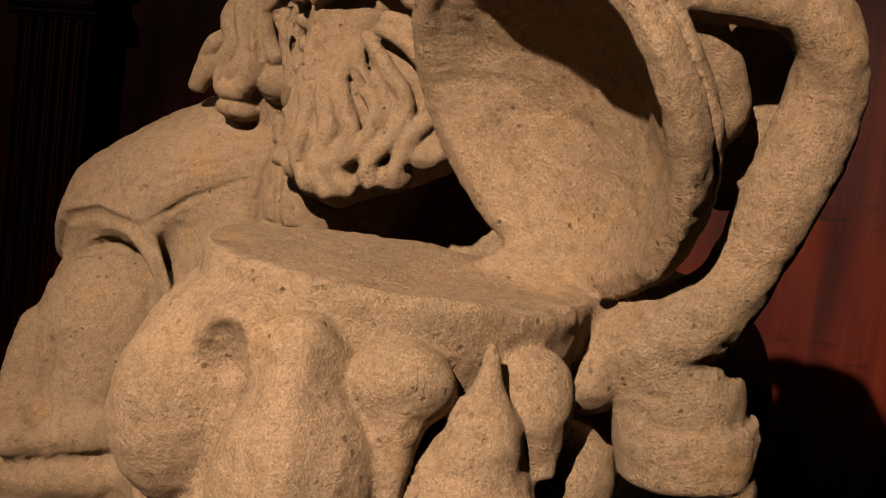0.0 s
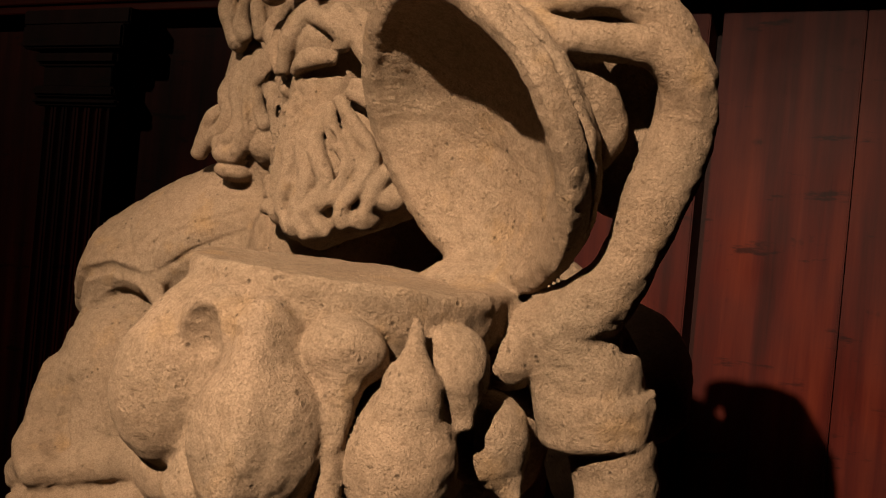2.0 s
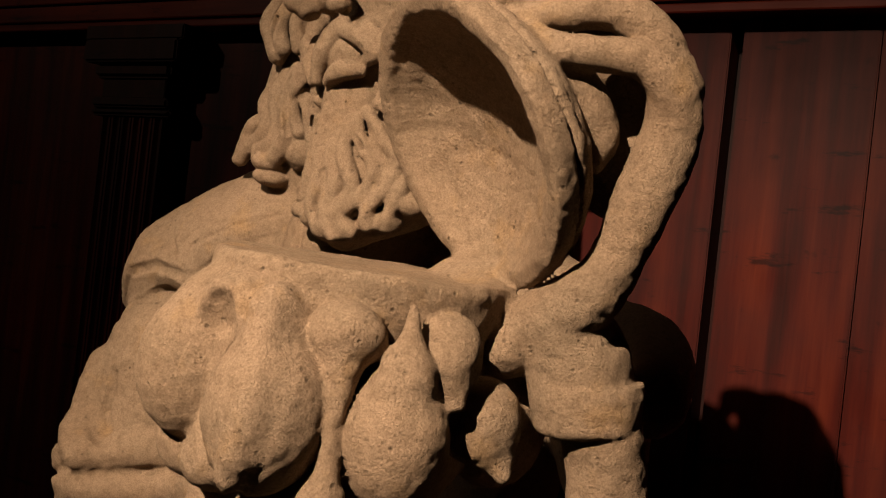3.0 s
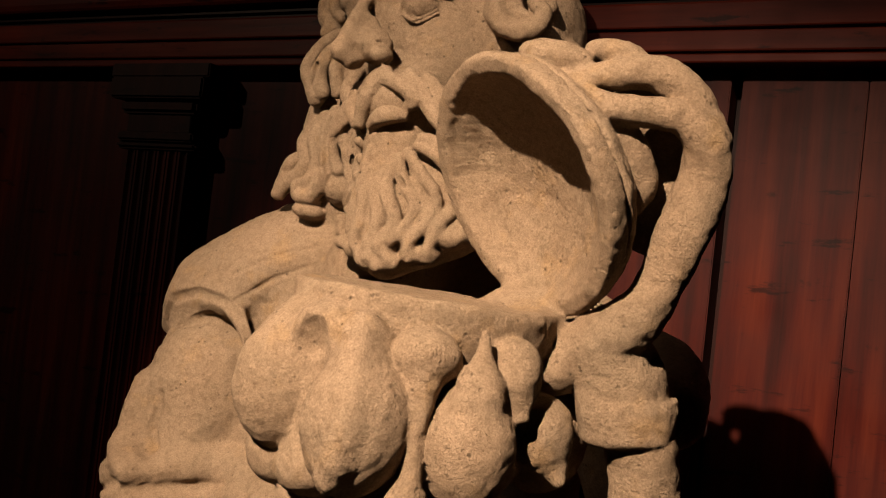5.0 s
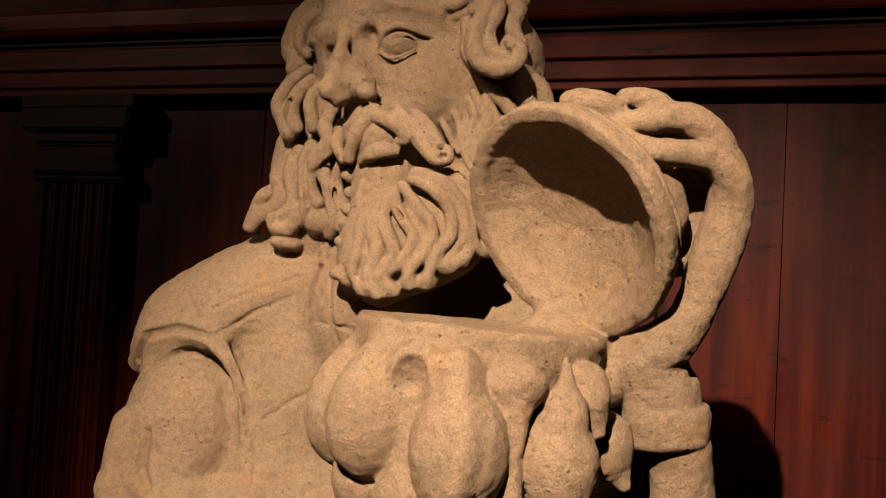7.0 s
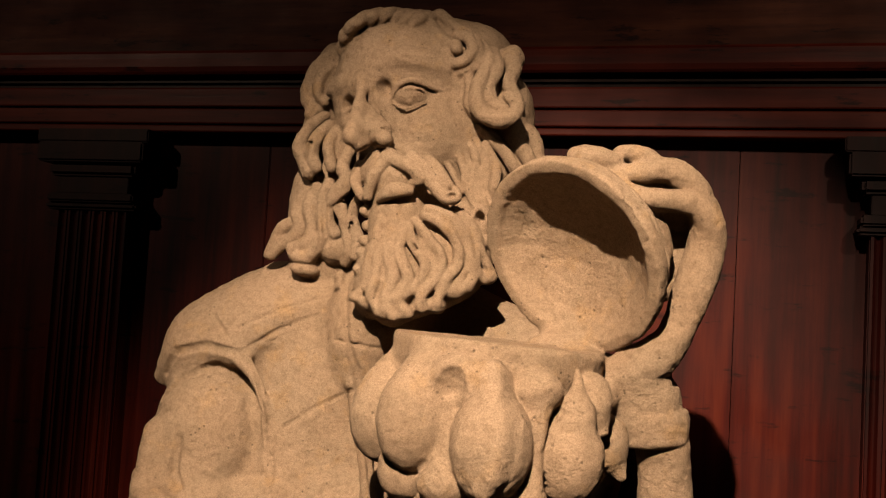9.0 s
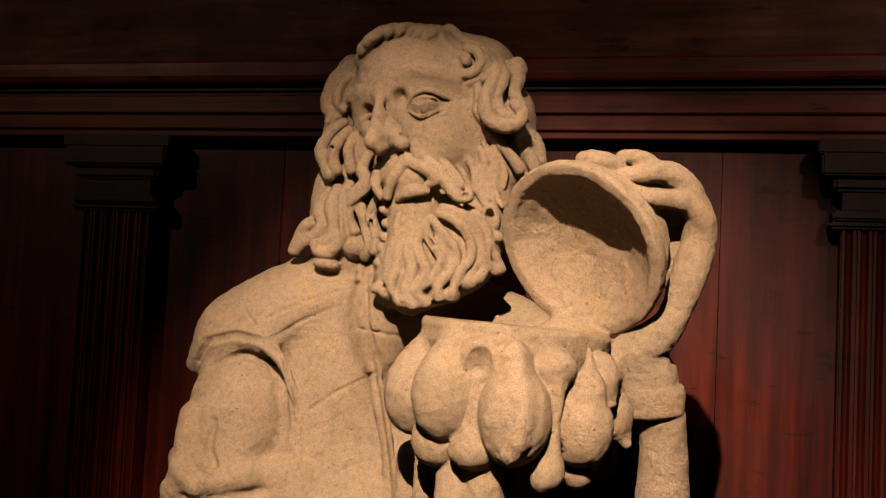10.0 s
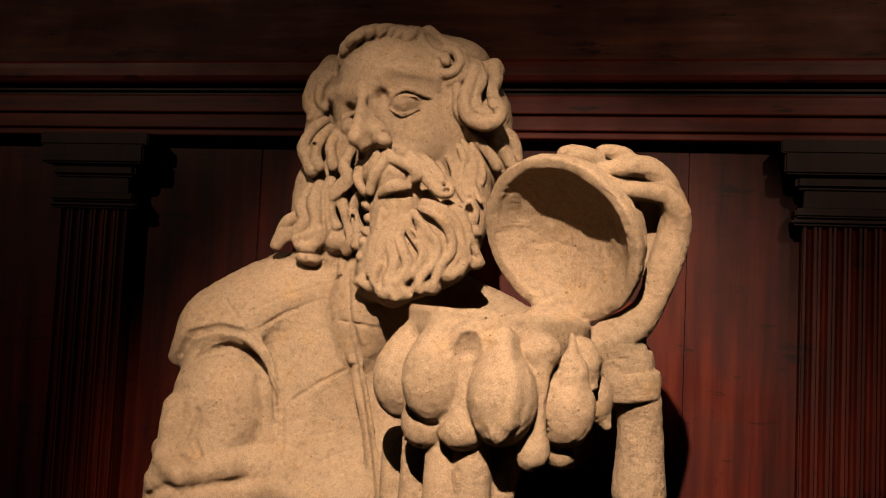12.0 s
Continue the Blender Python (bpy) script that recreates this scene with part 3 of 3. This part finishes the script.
blob((-0.3904, 1.079, 1.7142), (0.008, 0.01, 0.009), k=0.002)
blob((-0.3697, 1.062, 1.7403), (0.006, 0.014, 0.009), (0, 20, 0), k=0.002, cut=True)
curl(0.0016, (-0.3692, 1.07, 1.7097, 0.007), (-0.3843, 1.061, 1.6934, 0.008), (-0.393, 1.056, 1.671, 0.0085), (-0.3869, 1.057, 1.6534, 0.009), (-0.38, 1.059, 1.6403, 0.0105))
curl(0.0016, (-0.3583, 1.061, 1.6972, 0.007), (-0.3696, 1.054, 1.6816, 0.008), (-0.3762, 1.053, 1.6622, 0.0085), (-0.369, 1.055, 1.6449, 0.008))
curl(0.0016, (-0.3477, 1.058, 1.6896, 0.006), (-0.3536, 1.051, 1.6699, 0.0075), (-0.3486, 1.052, 1.6448, 0.007))
curl(0.0016, (-0.3251, 1.052, 1.669, 0.007), (-0.3325, 1.046, 1.6455, 0.008), (-0.3264, 1.046, 1.6303, 0.008), (-0.3414, 1.05, 1.6138, 0.008))
curl(0.0016, (-0.3827, 1.072, 1.6178, 0.009), (-0.3948, 1.07, 1.5951, 0.01), (-0.3874, 1.068, 1.5751, 0.0095), (-0.3993, 1.07, 1.5607, 0.009), (-0.4145, 1.073, 1.5525, 0.009), (-0.4272, 1.076, 1.5409, 0.008))
curl(0.0016, (-0.3693, 1.066, 1.6209, 0.009), (-0.3768, 1.062, 1.5975, 0.01), (-0.3693, 1.062, 1.5751, 0.01), (-0.3766, 1.063, 1.5551, 0.009), (-0.3971, 1.067, 1.5462, 0.008))
curl(0.0016, (-0.3532, 1.06, 1.6261, 0.008), (-0.3618, 1.056, 1.5972, 0.0095), (-0.3553, 1.057, 1.5729, 0.0095), (-0.3652, 1.06, 1.5482, 0.009), (-0.3788, 1.064, 1.5375, 0.008))
curl(0.0016, (-0.3222, 1.05, 1.6338, 0.008), (-0.3349, 1.05, 1.6146, 0.009), (-0.3503, 1.054, 1.6029, 0.009), (-0.3504, 1.056, 1.5821, 0.008), (-0.3419, 1.06, 1.5666, 0.007))
curl(0.0016, (-0.3351, 1.056, 1.5965, 0.008), (-0.3264, 1.056, 1.5758, 0.008), (-0.321, 1.058, 1.5497, 0.008), (-0.3287, 1.066, 1.5346, 0.007))
curl(0.0016, (-0.3088, 1.046, 1.6043, 0.007), (-0.3184, 1.05, 1.5865, 0.008), (-0.3097, 1.05, 1.5632, 0.008), (-0.3119, 1.054, 1.5427, 0.007))
curl(0.0016, (-0.4017, 1.078, 1.5822, 0.008), (-0.4156, 1.076, 1.5729, 0.0085), (-0.4242, 1.077, 1.5576, 0.0085), (-0.4319, 1.078, 1.5401, 0.0075))
blob((-0.3463, 1.077, 1.5517), (0.021, 0.021, 0.02), k=0.002)
curl(0.001, (-0.3458, 1.056, 1.557, 0.002), (-0.3324, 1.055, 1.5602, 0.0025), (-0.3281, 1.055, 1.5506, 0.0035), (-0.3377, 1.056, 1.5461, 0.002), cut=True)
blob((-0.3844, 1.067, 1.5375), (0.018, 0.016, 0.0085), (0, 12, 0), k=0.0015)
blob((-0.3817, 1.07, 1.5236), (0.0185, 0.015, 0.0088), (0, 8, 0), k=0.0015)
curl(0.002, (-0.3797, 1.05, 1.6101, 0.003), (-0.3834, 1.047, 1.5938, 0.0035), (-0.3843, 1.052, 1.5785, 0.003), cut=True)
curl(0.002, (-0.3662, 1.05, 1.609, 0.003), (-0.3658, 1.047, 1.5866, 0.0035), (-0.3626, 1.052, 1.5652, 0.003), cut=True)
curl(0.002, (-0.3533, 1.05, 1.6142, 0.003), (-0.3531, 1.047, 1.5894, 0.0035), (-0.35, 1.052, 1.5656, 0.003), cut=True)
curl(0.002, (-0.3283, 1.05, 1.6148, 0.003), (-0.3355, 1.047, 1.5951, 0.0035), (-0.3397, 1.052, 1.5764, 0.003), cut=True)
curl(0.002, (-0.316, 1.05, 1.5942, 0.003), (-0.3163, 1.047, 1.5748, 0.0035), (-0.3136, 1.052, 1.5564, 0.003), cut=True)
curl(0.002, (-0.373, 1.05, 1.6773, 0.003), (-0.3774, 1.047, 1.6643, 0.0035), (-0.3789, 1.052, 1.6528, 0.003), cut=True)

# fringe over the brow
ride(0.0016, -0.45, (-0.3295, 1.8032, 0.006), (-0.3367, 1.7982, 0.0078), (-0.3438, 1.791, 0.0078), (-0.3478, 1.783, 0.0045))
ride(0.0016, -0.45, (-0.3227, 1.8147, 0.006), (-0.3299, 1.8097, 0.0078), (-0.337, 1.8025, 0.0078), (-0.341, 1.7946, 0.0045))
ride(0.0016, -0.45, (-0.3136, 1.8239, 0.006), (-0.3208, 1.819, 0.0078), (-0.3278, 1.8118, 0.0078), (-0.3318, 1.8039, 0.0045))
ride(0.0016, -0.45, (-0.3029, 1.831, 0.006), (-0.31, 1.826, 0.0078), (-0.317, 1.8189, 0.0078), (-0.321, 1.811, 0.0045))
ride(0.0016, -0.45, (-0.2913, 1.8358, 0.006), (-0.2984, 1.8309, 0.0078), (-0.3054, 1.8238, 0.0078), (-0.3094, 1.8159, 0.0045))
ride(0.0016, -0.45, (-0.2789, 1.8392, 0.006), (-0.286, 1.8343, 0.0078), (-0.293, 1.8272, 0.0078), (-0.297, 1.8193, 0.0045))
ride(0.0016, -0.45, (-0.2665, 1.8404, 0.006), (-0.2736, 1.8355, 0.0078), (-0.2805, 1.8284, 0.0078), (-0.2845, 1.8206, 0.0045))
ride(0.0016, -0.45, (-0.254, 1.8395, 0.006), (-0.261, 1.8346, 0.0078), (-0.2679, 1.8275, 0.0078), (-0.2719, 1.8197, 0.0045))
ride(0.0016, -0.45, (-0.2421, 1.8357, 0.006), (-0.2491, 1.8308, 0.0078), (-0.256, 1.8237, 0.0078), (-0.2599, 1.8159, 0.0045))

# curls by the ear and the hair behind
blob((-0.2056, 1.145, 1.7883), (0.052, 0.075, 0.05), k=0.02)
blob((-0.1555, 1.13, 1.7228), (0.03, 0.05, 0.05), k=0.02)
blob((-0.1911, 1.105, 1.7391), (0.03, 0.04, 0.05), k=0.02)
blob((-0.1527, 1.13, 1.6688), (0.034, 0.035, 0.045), k=0.02)
curl(0.0016, (-0.252, 1.08, 1.8316, 0.007), (-0.235, 1.07, 1.8092, 0.0078), (-0.2199, 1.062, 1.7949, 0.0075), (-0.2054, 1.056, 1.7904, 0.006))
curl(0.0016, (-0.2183, 1.058, 1.784, 0.006), (-0.2114, 1.056, 1.7709, 0.0068), (-0.1959, 1.056, 1.7715, 0.007), (-0.1873, 1.058, 1.7844, 0.007), (-0.1928, 1.06, 1.7997, 0.0065), (-0.2064, 1.06, 1.8033, 0.006))
blob((-0.2051, 1.056, 1.7848), (0.007, 0.009, 0.006), k=0.001)
curl(0.0012, (-0.2117, 1.05, 1.7778, 0.002), (-0.1998, 1.048, 1.7744, 0.003), (-0.1921, 1.049, 1.7829, 0.003), (-0.1973, 1.051, 1.7925, 0.002), cut=True)
curl(0.0016, (-0.2381, 1.09, 1.8371, 0.007), (-0.2121, 1.078, 1.8161, 0.008), (-0.1881, 1.07, 1.8009, 0.008), (-0.1819, 1.066, 1.7816, 0.008), (-0.1865, 1.065, 1.7667, 0.008), (-0.201, 1.062, 1.7605, 0.006))
curl(0.0016, (-0.1867, 1.09, 1.8005, 0.008), (-0.1698, 1.07, 1.7769, 0.009), (-0.1733, 1.056, 1.7527, 0.009), (-0.1779, 1.051, 1.731, 0.0095), (-0.169, 1.05, 1.7102, 0.0098), (-0.1493, 1.05, 1.7022, 0.0098), (-0.1331, 1.053, 1.7083, 0.009), (-0.1303, 1.056, 1.7219, 0.008), (-0.141, 1.056, 1.7307, 0.007))
curl(0.0016, (-0.1682, 1.086, 1.7893, 0.007), (-0.1583, 1.068, 1.7659, 0.0075), (-0.1653, 1.06, 1.7433, 0.0075), (-0.1584, 1.056, 1.7218, 0.0075), (-0.1443, 1.056, 1.7157, 0.006))
curl(0.0016, (-0.1586, 1.095, 1.7887, 0.008), (-0.1431, 1.085, 1.772, 0.009), (-0.1471, 1.082, 1.7517, 0.009), (-0.1356, 1.078, 1.7327, 0.008))
curl(0.0016, (-0.1935, 1.066, 1.7621, 0.006), (-0.1874, 1.062, 1.7437, 0.007), (-0.1876, 1.062, 1.7229, 0.007), (-0.1786, 1.066, 1.7086, 0.006))
curl(0.002, (-0.1532, 1.056, 1.7527, 0.004), (-0.1551, 1.05, 1.7342, 0.005), (-0.147, 1.05, 1.724, 0.003), cut=True)
blob((-0.148, 1.1, 1.7856), (0.014, 0.016, 0.016), k=0.003)
curl(0.0016, (-0.1832, 1.078, 1.7046, 0.007), (-0.1644, 1.08, 1.6884, 0.008), (-0.1471, 1.082, 1.6716, 0.008), (-0.1356, 1.085, 1.6536, 0.007))
curl(0.0016, (-0.1649, 1.093, 1.7006, 0.008), (-0.1433, 1.098, 1.6877, 0.009), (-0.1263, 1.102, 1.6717, 0.009), (-0.1182, 1.104, 1.6568, 0.008))
curl(0.0016, (-0.1392, 1.112, 1.7101, 0.008), (-0.1219, 1.115, 1.6952, 0.009), (-0.114, 1.117, 1.6701, 0.008))
curl(0.002, (-0.1689, 1.072, 1.6994, 0.004), (-0.1437, 1.08, 1.6803, 0.0045), (-0.1297, 1.086, 1.658, 0.004), cut=True)
curl(0.0016, (-0.192, 1.074, 1.687, 0.0034), (-0.1777, 1.0667, 1.6617, 0.0048), (-0.1777, 1.0574, 1.6363, 0.0048), (-0.1661, 1.0513, 1.612, 0.0034))
curl(0.0016, (-0.2033, 1.0687, 1.6707, 0.0034), (-0.1892, 1.0601, 1.6447, 0.0048), (-0.1874, 1.0519, 1.6204, 0.0034))
curl(0.0016, (-0.1803, 1.0736, 1.6829, 0.0034), (-0.1632, 1.0665, 1.6516, 0.0048), (-0.1616, 1.0564, 1.6229, 0.0048), (-0.1499, 1.0517, 1.6023, 0.0034))
curl(0.0016, (-0.216, 1.0654, 1.6602, 0.0034), (-0.2021, 1.0591, 1.6416, 0.0048), (-0.1929, 1.0536, 1.6252, 0.0034))
curl(0.0016, (-0.1699, 1.0748, 1.6791, 0.0034), (-0.1533, 1.0692, 1.6522, 0.0048), (-0.1503, 1.0608, 1.6271, 0.0034))
curl(0.0016, (-0.1837, 1.062, 1.6506, 0.0034), (-0.1813, 1.0524, 1.6219, 0.0048), (-0.169, 1.0459, 1.5998, 0.0034))

# vessel
AX, AY = -0.090, 0.842
turned((AX, AY, 1.456), (0.06, 0.0, 1), ((-0.158, 0.045), (-0.145, 0.062), (-0.115, 0.081), (-0.06, 0.084), (-0.038, 0.089), (-0.022, 0.0955), (-0.005, 0.0965), (0.0, 0.094)), k=0.005)


def around(angle, r, z):
    """A place on the vessel: degrees from the front, distance from the axis, height."""
    return AX + r * math.sin(radians(angle)), AY - r * math.cos(radians(angle)), z


def lobe(a, z, r0, size, k=0.003, tilt=-8):
    """A swelling lobe: its size along the rim, outwards and upwards."""
    blob(around(a, r0, z), size, (tilt, 0, a), k=k)


# the two lobes that turn away, the small ones below them
lobe(-68, 1.386, 0.098, (0.030, 0.034, 0.044))
lobe(-68, 1.410, 0.090, (0.024, 0.028, 0.034), k=0.008)
lobe(-110, 1.380, 0.094, (0.036, 0.032, 0.044))
lobe(-29, 1.389, 0.100, (0.0325, 0.037, 0.046), k=0.0015)
lobe(-28, 1.416, 0.090, (0.026, 0.028, 0.034), k=0.008)
lobe(-40, 1.344, 0.094, (0.028, 0.024, 0.027), k=0.0015)
# the hollow under the rim that runs down into a petal
lobe(-8, 1.424, 0.097, (0.024, 0.023, 0.022), k=0.008, tilt=0)
blob(around(-7, 0.127, 1.415), (0.017, 0.022, 0.026), (0, 10, -6), k=0.0015, cut=True)
curl(0.003, (*around(-9, 0.100, 1.405), 0.009), (*around(-10, 0.102, 1.370), 0.009), (*around(-11, 0.103, 1.345), 0.016))
lobe(-12, 1.338, 0.098, (0.023, 0.022, 0.019))
# the broad front lobe with its ridge
lobe(10.5, 1.373, 0.106, (0.0345, 0.035, 0.046), k=0.0015)
lobe(10, 1.405, 0.098, (0.020, 0.026, 0.034), k=0.006)
curl(0.010, (*around(9, 0.107, 1.432), 0.009), (*around(11.5, 0.122, 1.405), 0.0085), (*around(13, 0.136, 1.380), 0.008), (*around(12, 0.138, 1.355), 0.0075), (*around(9, 0.133, 1.338), 0.006))
# the waisted petal
lobe(32, 1.418, 0.097, (0.022, 0.019, 0.018), k=0.002)
curl(0.003, (*around(31.5, 0.099, 1.412), 0.014), (*around(31.5, 0.103, 1.395), 0.010), (*around(31, 0.106, 1.370), 0.0058), (*around(31, 0.106, 1.345), 0.0078), (*around(29, 0.104, 1.322), 0.015), (*around(28, 0.100, 1.314), 0.012))
# the pear-shaped lobe
lobe(51, 1.364, 0.098, (0.0305, 0.032, 0.038), k=0.0015)
curl(0.006, (*around(51.5, 0.104, 1.437), 0.0028), (*around(51.5, 0.106, 1.420), 0.0068), (*around(51, 0.106, 1.397), 0.017))
# the leaf and the lobes behind it
lobe(67.5, 1.412, 0.098, (0.020, 0.018, 0.024), k=0.0015)
curl(0.008, (*around(66, 0.104, 1.405), 0.014), (*around(67, 0.112, 1.387), 0.005))
lobe(86, 1.374, 0.096, (0.024, 0.026, 0.026))
curl(0.008, (*around(88, 0.106, 1.362), 0.013), (*around(87, 0.116, 1.345), 0.004))
lobe(58, 1.318, 0.086, (0.016, 0.016, 0.016))
for a in (130, 180, 225):
    lobe(a, 1.368, 0.090, (0.034, 0.036, 0.046))
for a in (106, 155, 203):
    lobe(a, 1.416, 0.095, (0.022, 0.018, 0.020))
# chips and pits in its surface
blob(around(66, 0.119, 1.352), (0.003, 0.003, 0.003), k=0.001, cut=True)
blob(around(8, 0.138, 1.334), (0.003, 0.003, 0.002), k=0.001, cut=True)

# open lid
LID = (-0.031, 0.841, 1.534)
FACE = (-0.435, -0.765, -0.469)
turned(LID, FACE, ((-0.064, 0.006), (-0.060, 0.034), (-0.050, 0.060), (-0.038, 0.078), (-0.0285, 0.084), (-0.0275, 0.0885), (-0.021, 0.091), (-0.0195, 0.0875), (-0.018, 0.0875), (-0.0165, 0.0935), (-0.006, 0.0955), (0.0, 0.0940)), k=0.0025)
turned(LID, FACE, ((-0.036, 0.004), (-0.034, 0.024), (-0.028, 0.045), (-0.018, 0.064), (-0.006, 0.079), (0.002, 0.0835), (0.010, 0.086)), k=0.004, cut=True)
curl(0.010, (-0.066, 0.896, 1.448, 0.010), (-0.046, 0.888, 1.450, 0.018), (-0.010, 0.866, 1.440, 0.012))
blob((0.026, 0.833, 1.562), (0.0045, 0.006, 0.009), (0, 20, 30), k=0.002, cut=True)

# cuffed wrist
curl(0.008, (0.060, 0.925, 1.27, 0.030), (0.060, 0.912, 1.33, 0.025), (0.056, 0.902, 1.37, 0.026))
turned((0.047, 0.897, 1.387), (-0.08, -0.10, 1), ((-0.0175, 0.029), (-0.014, 0.0325), (0.006, 0.0345), (0.0135, 0.0335)), k=0.0015)
curl(0.004, (0.046, 0.895, 1.392, 0.0285), (0.043, 0.890, 1.412, 0.0300), (0.035, 0.880, 1.433, 0.0255))
blob((0.020, 0.872, 1.436), (0.020, 0.018, 0.013), (0, -14, 30), k=0.010)
curl(0.006, (0.019, 0.872, 1.432, 0.015), (0.027, 0.880, 1.412, 0.018), (0.036, 0.886, 1.396, 0.022))
blob((0.082, 0.876, 1.433), (0.017, 0.030, 0.007), (0, -20, 30), k=0.004, cut=True)
# the back of the hand
curl(0.004, (0.026, 0.874, 1.437, 0.019), (0.046, 0.870, 1.448, 0.0205), (0.061, 0.868, 1.464, 0.0175), (0.070, 0.869, 1.484, 0.0160), (0.078, 0.871, 1.510, 0.0175), (0.086, 0.874, 1.535, 0.0188), (0.089, 0.876, 1.553, 0.0175))
curl(0.0015, (0.046, 0.853, 1.489, 0.0016), (0.060, 0.852, 1.484, 0.0022), (0.076, 0.851, 1.477, 0.0022), (0.092, 0.858, 1.472, 0.0016), cut=True)
curl(0.0015, (0.068, 0.858, 1.556, 0.0012), (0.084, 0.855, 1.552, 0.0018), (0.106, 0.866, 1.548, 0.001), cut=True)
# the fingers on the lid
curl(0.003, (0.090, 0.876, 1.556, 0.0170), (0.089, 0.866, 1.576, 0.0150), (0.076, 0.855, 1.588, 0.0120), (0.058, 0.845, 1.590, 0.0108), (0.034, 0.832, 1.591, 0.0100), (0.012, 0.832, 1.600, 0.0075))
curl(0.003, (0.088, 0.880, 1.576, 0.0160), (0.076, 0.868, 1.604, 0.0140), (0.056, 0.858, 1.619, 0.0125), (0.030, 0.846, 1.615, 0.0105), (0.002, 0.836, 1.608, 0.0090))
blob((-0.010, 0.838, 1.625), (0.026, 0.015, 0.012), (0, 6, 18), k=0.004)
blob((0.026, 0.858, 1.632), (0.024, 0.014, 0.010), (0, 10, 14), k=0.004)
curl(0.002, (0.012, 0.822, 1.606, 0.0025), (0.040, 0.832, 1.606, 0.0045), (0.068, 0.846, 1.606, 0.004), cut=True)
blob((0.054, 0.886, 1.598), (0.038, 0.018, 0.026), (0, 25, 20), k=0.006)
blob((0.050, 0.905, 1.550), (0.032, 0.018, 0.050), (0, 10, 0), k=0.008)
curl(0.005, (0.034, 0.848, 1.584, 0.011), (0.046, 0.860, 1.562, 0.012), (0.050, 0.868, 1.545, 0.010), (0.045, 0.872, 1.530, 0.005))

verts, quads = skin()
me = bpy.data.meshes.new("statue")
me.vertices.add(len(verts))
me.loops.add(4 * len(quads))
me.polygons.add(len(quads))
me.vertices.foreach_set("co", verts.ravel())
me.loops.foreach_set("vertex_index", quads.ravel().astype(np.int32))
me.polygons.foreach_set("loop_start", np.arange(0, 4 * len(quads), 4, dtype=np.int32))
me.update(calc_edges=True)
normals = np.zeros(3 * len(verts))
me.vertices.foreach_get("normal", normals)
weather = 0.0012 * lattice_noise(verts, 0.026, 1) + 0.0006 * lattice_noise(verts, 0.009, 2) + 0.0005 * lattice_noise(verts, 0.005, 3)
me.vertices.foreach_set("co", (verts + normals.reshape(-1, 3) * weather[:, None]).ravel())
me.polygons.foreach_set("use_smooth", np.ones(len(quads), bool))
me.update()

# the gown below, down to the floor
bm = bmesh.new()
bm.from_mesh(me)
rings = []
for z, rx, ry in ((1.10, 0.21, 0.115), (0.85, 0.20, 0.12), (0.5, 0.24, 0.14), (0.12, 0.29, 0.17), (0.0, 0.30, 0.18)):
    rings.append([bm.verts.new((-0.30 + rx * math.cos(a) * (1 + 0.04 * math.sin(9 * a)), 1.12 + ry * math.sin(a) * (1 + 0.04 * math.sin(9 * a)), z)) for a in [2 * math.pi * i / 72 for i in range(72)]])
for lo, hi in zip(rings[1:], rings[:-1]):
    for i in range(72):
        f = bm.faces.new((lo[i], lo[(i + 1) % 72], hi[(i + 1) % 72], hi[i]))
        f.smooth = True
bm.faces.new(rings[0])
bm.faces.new(rings[-1][::-1])
statue = part("statue", bm, STONE)
tagged(statue, "weathered sandstone statue of a bearded man holding an open lidded vessel", "statue")
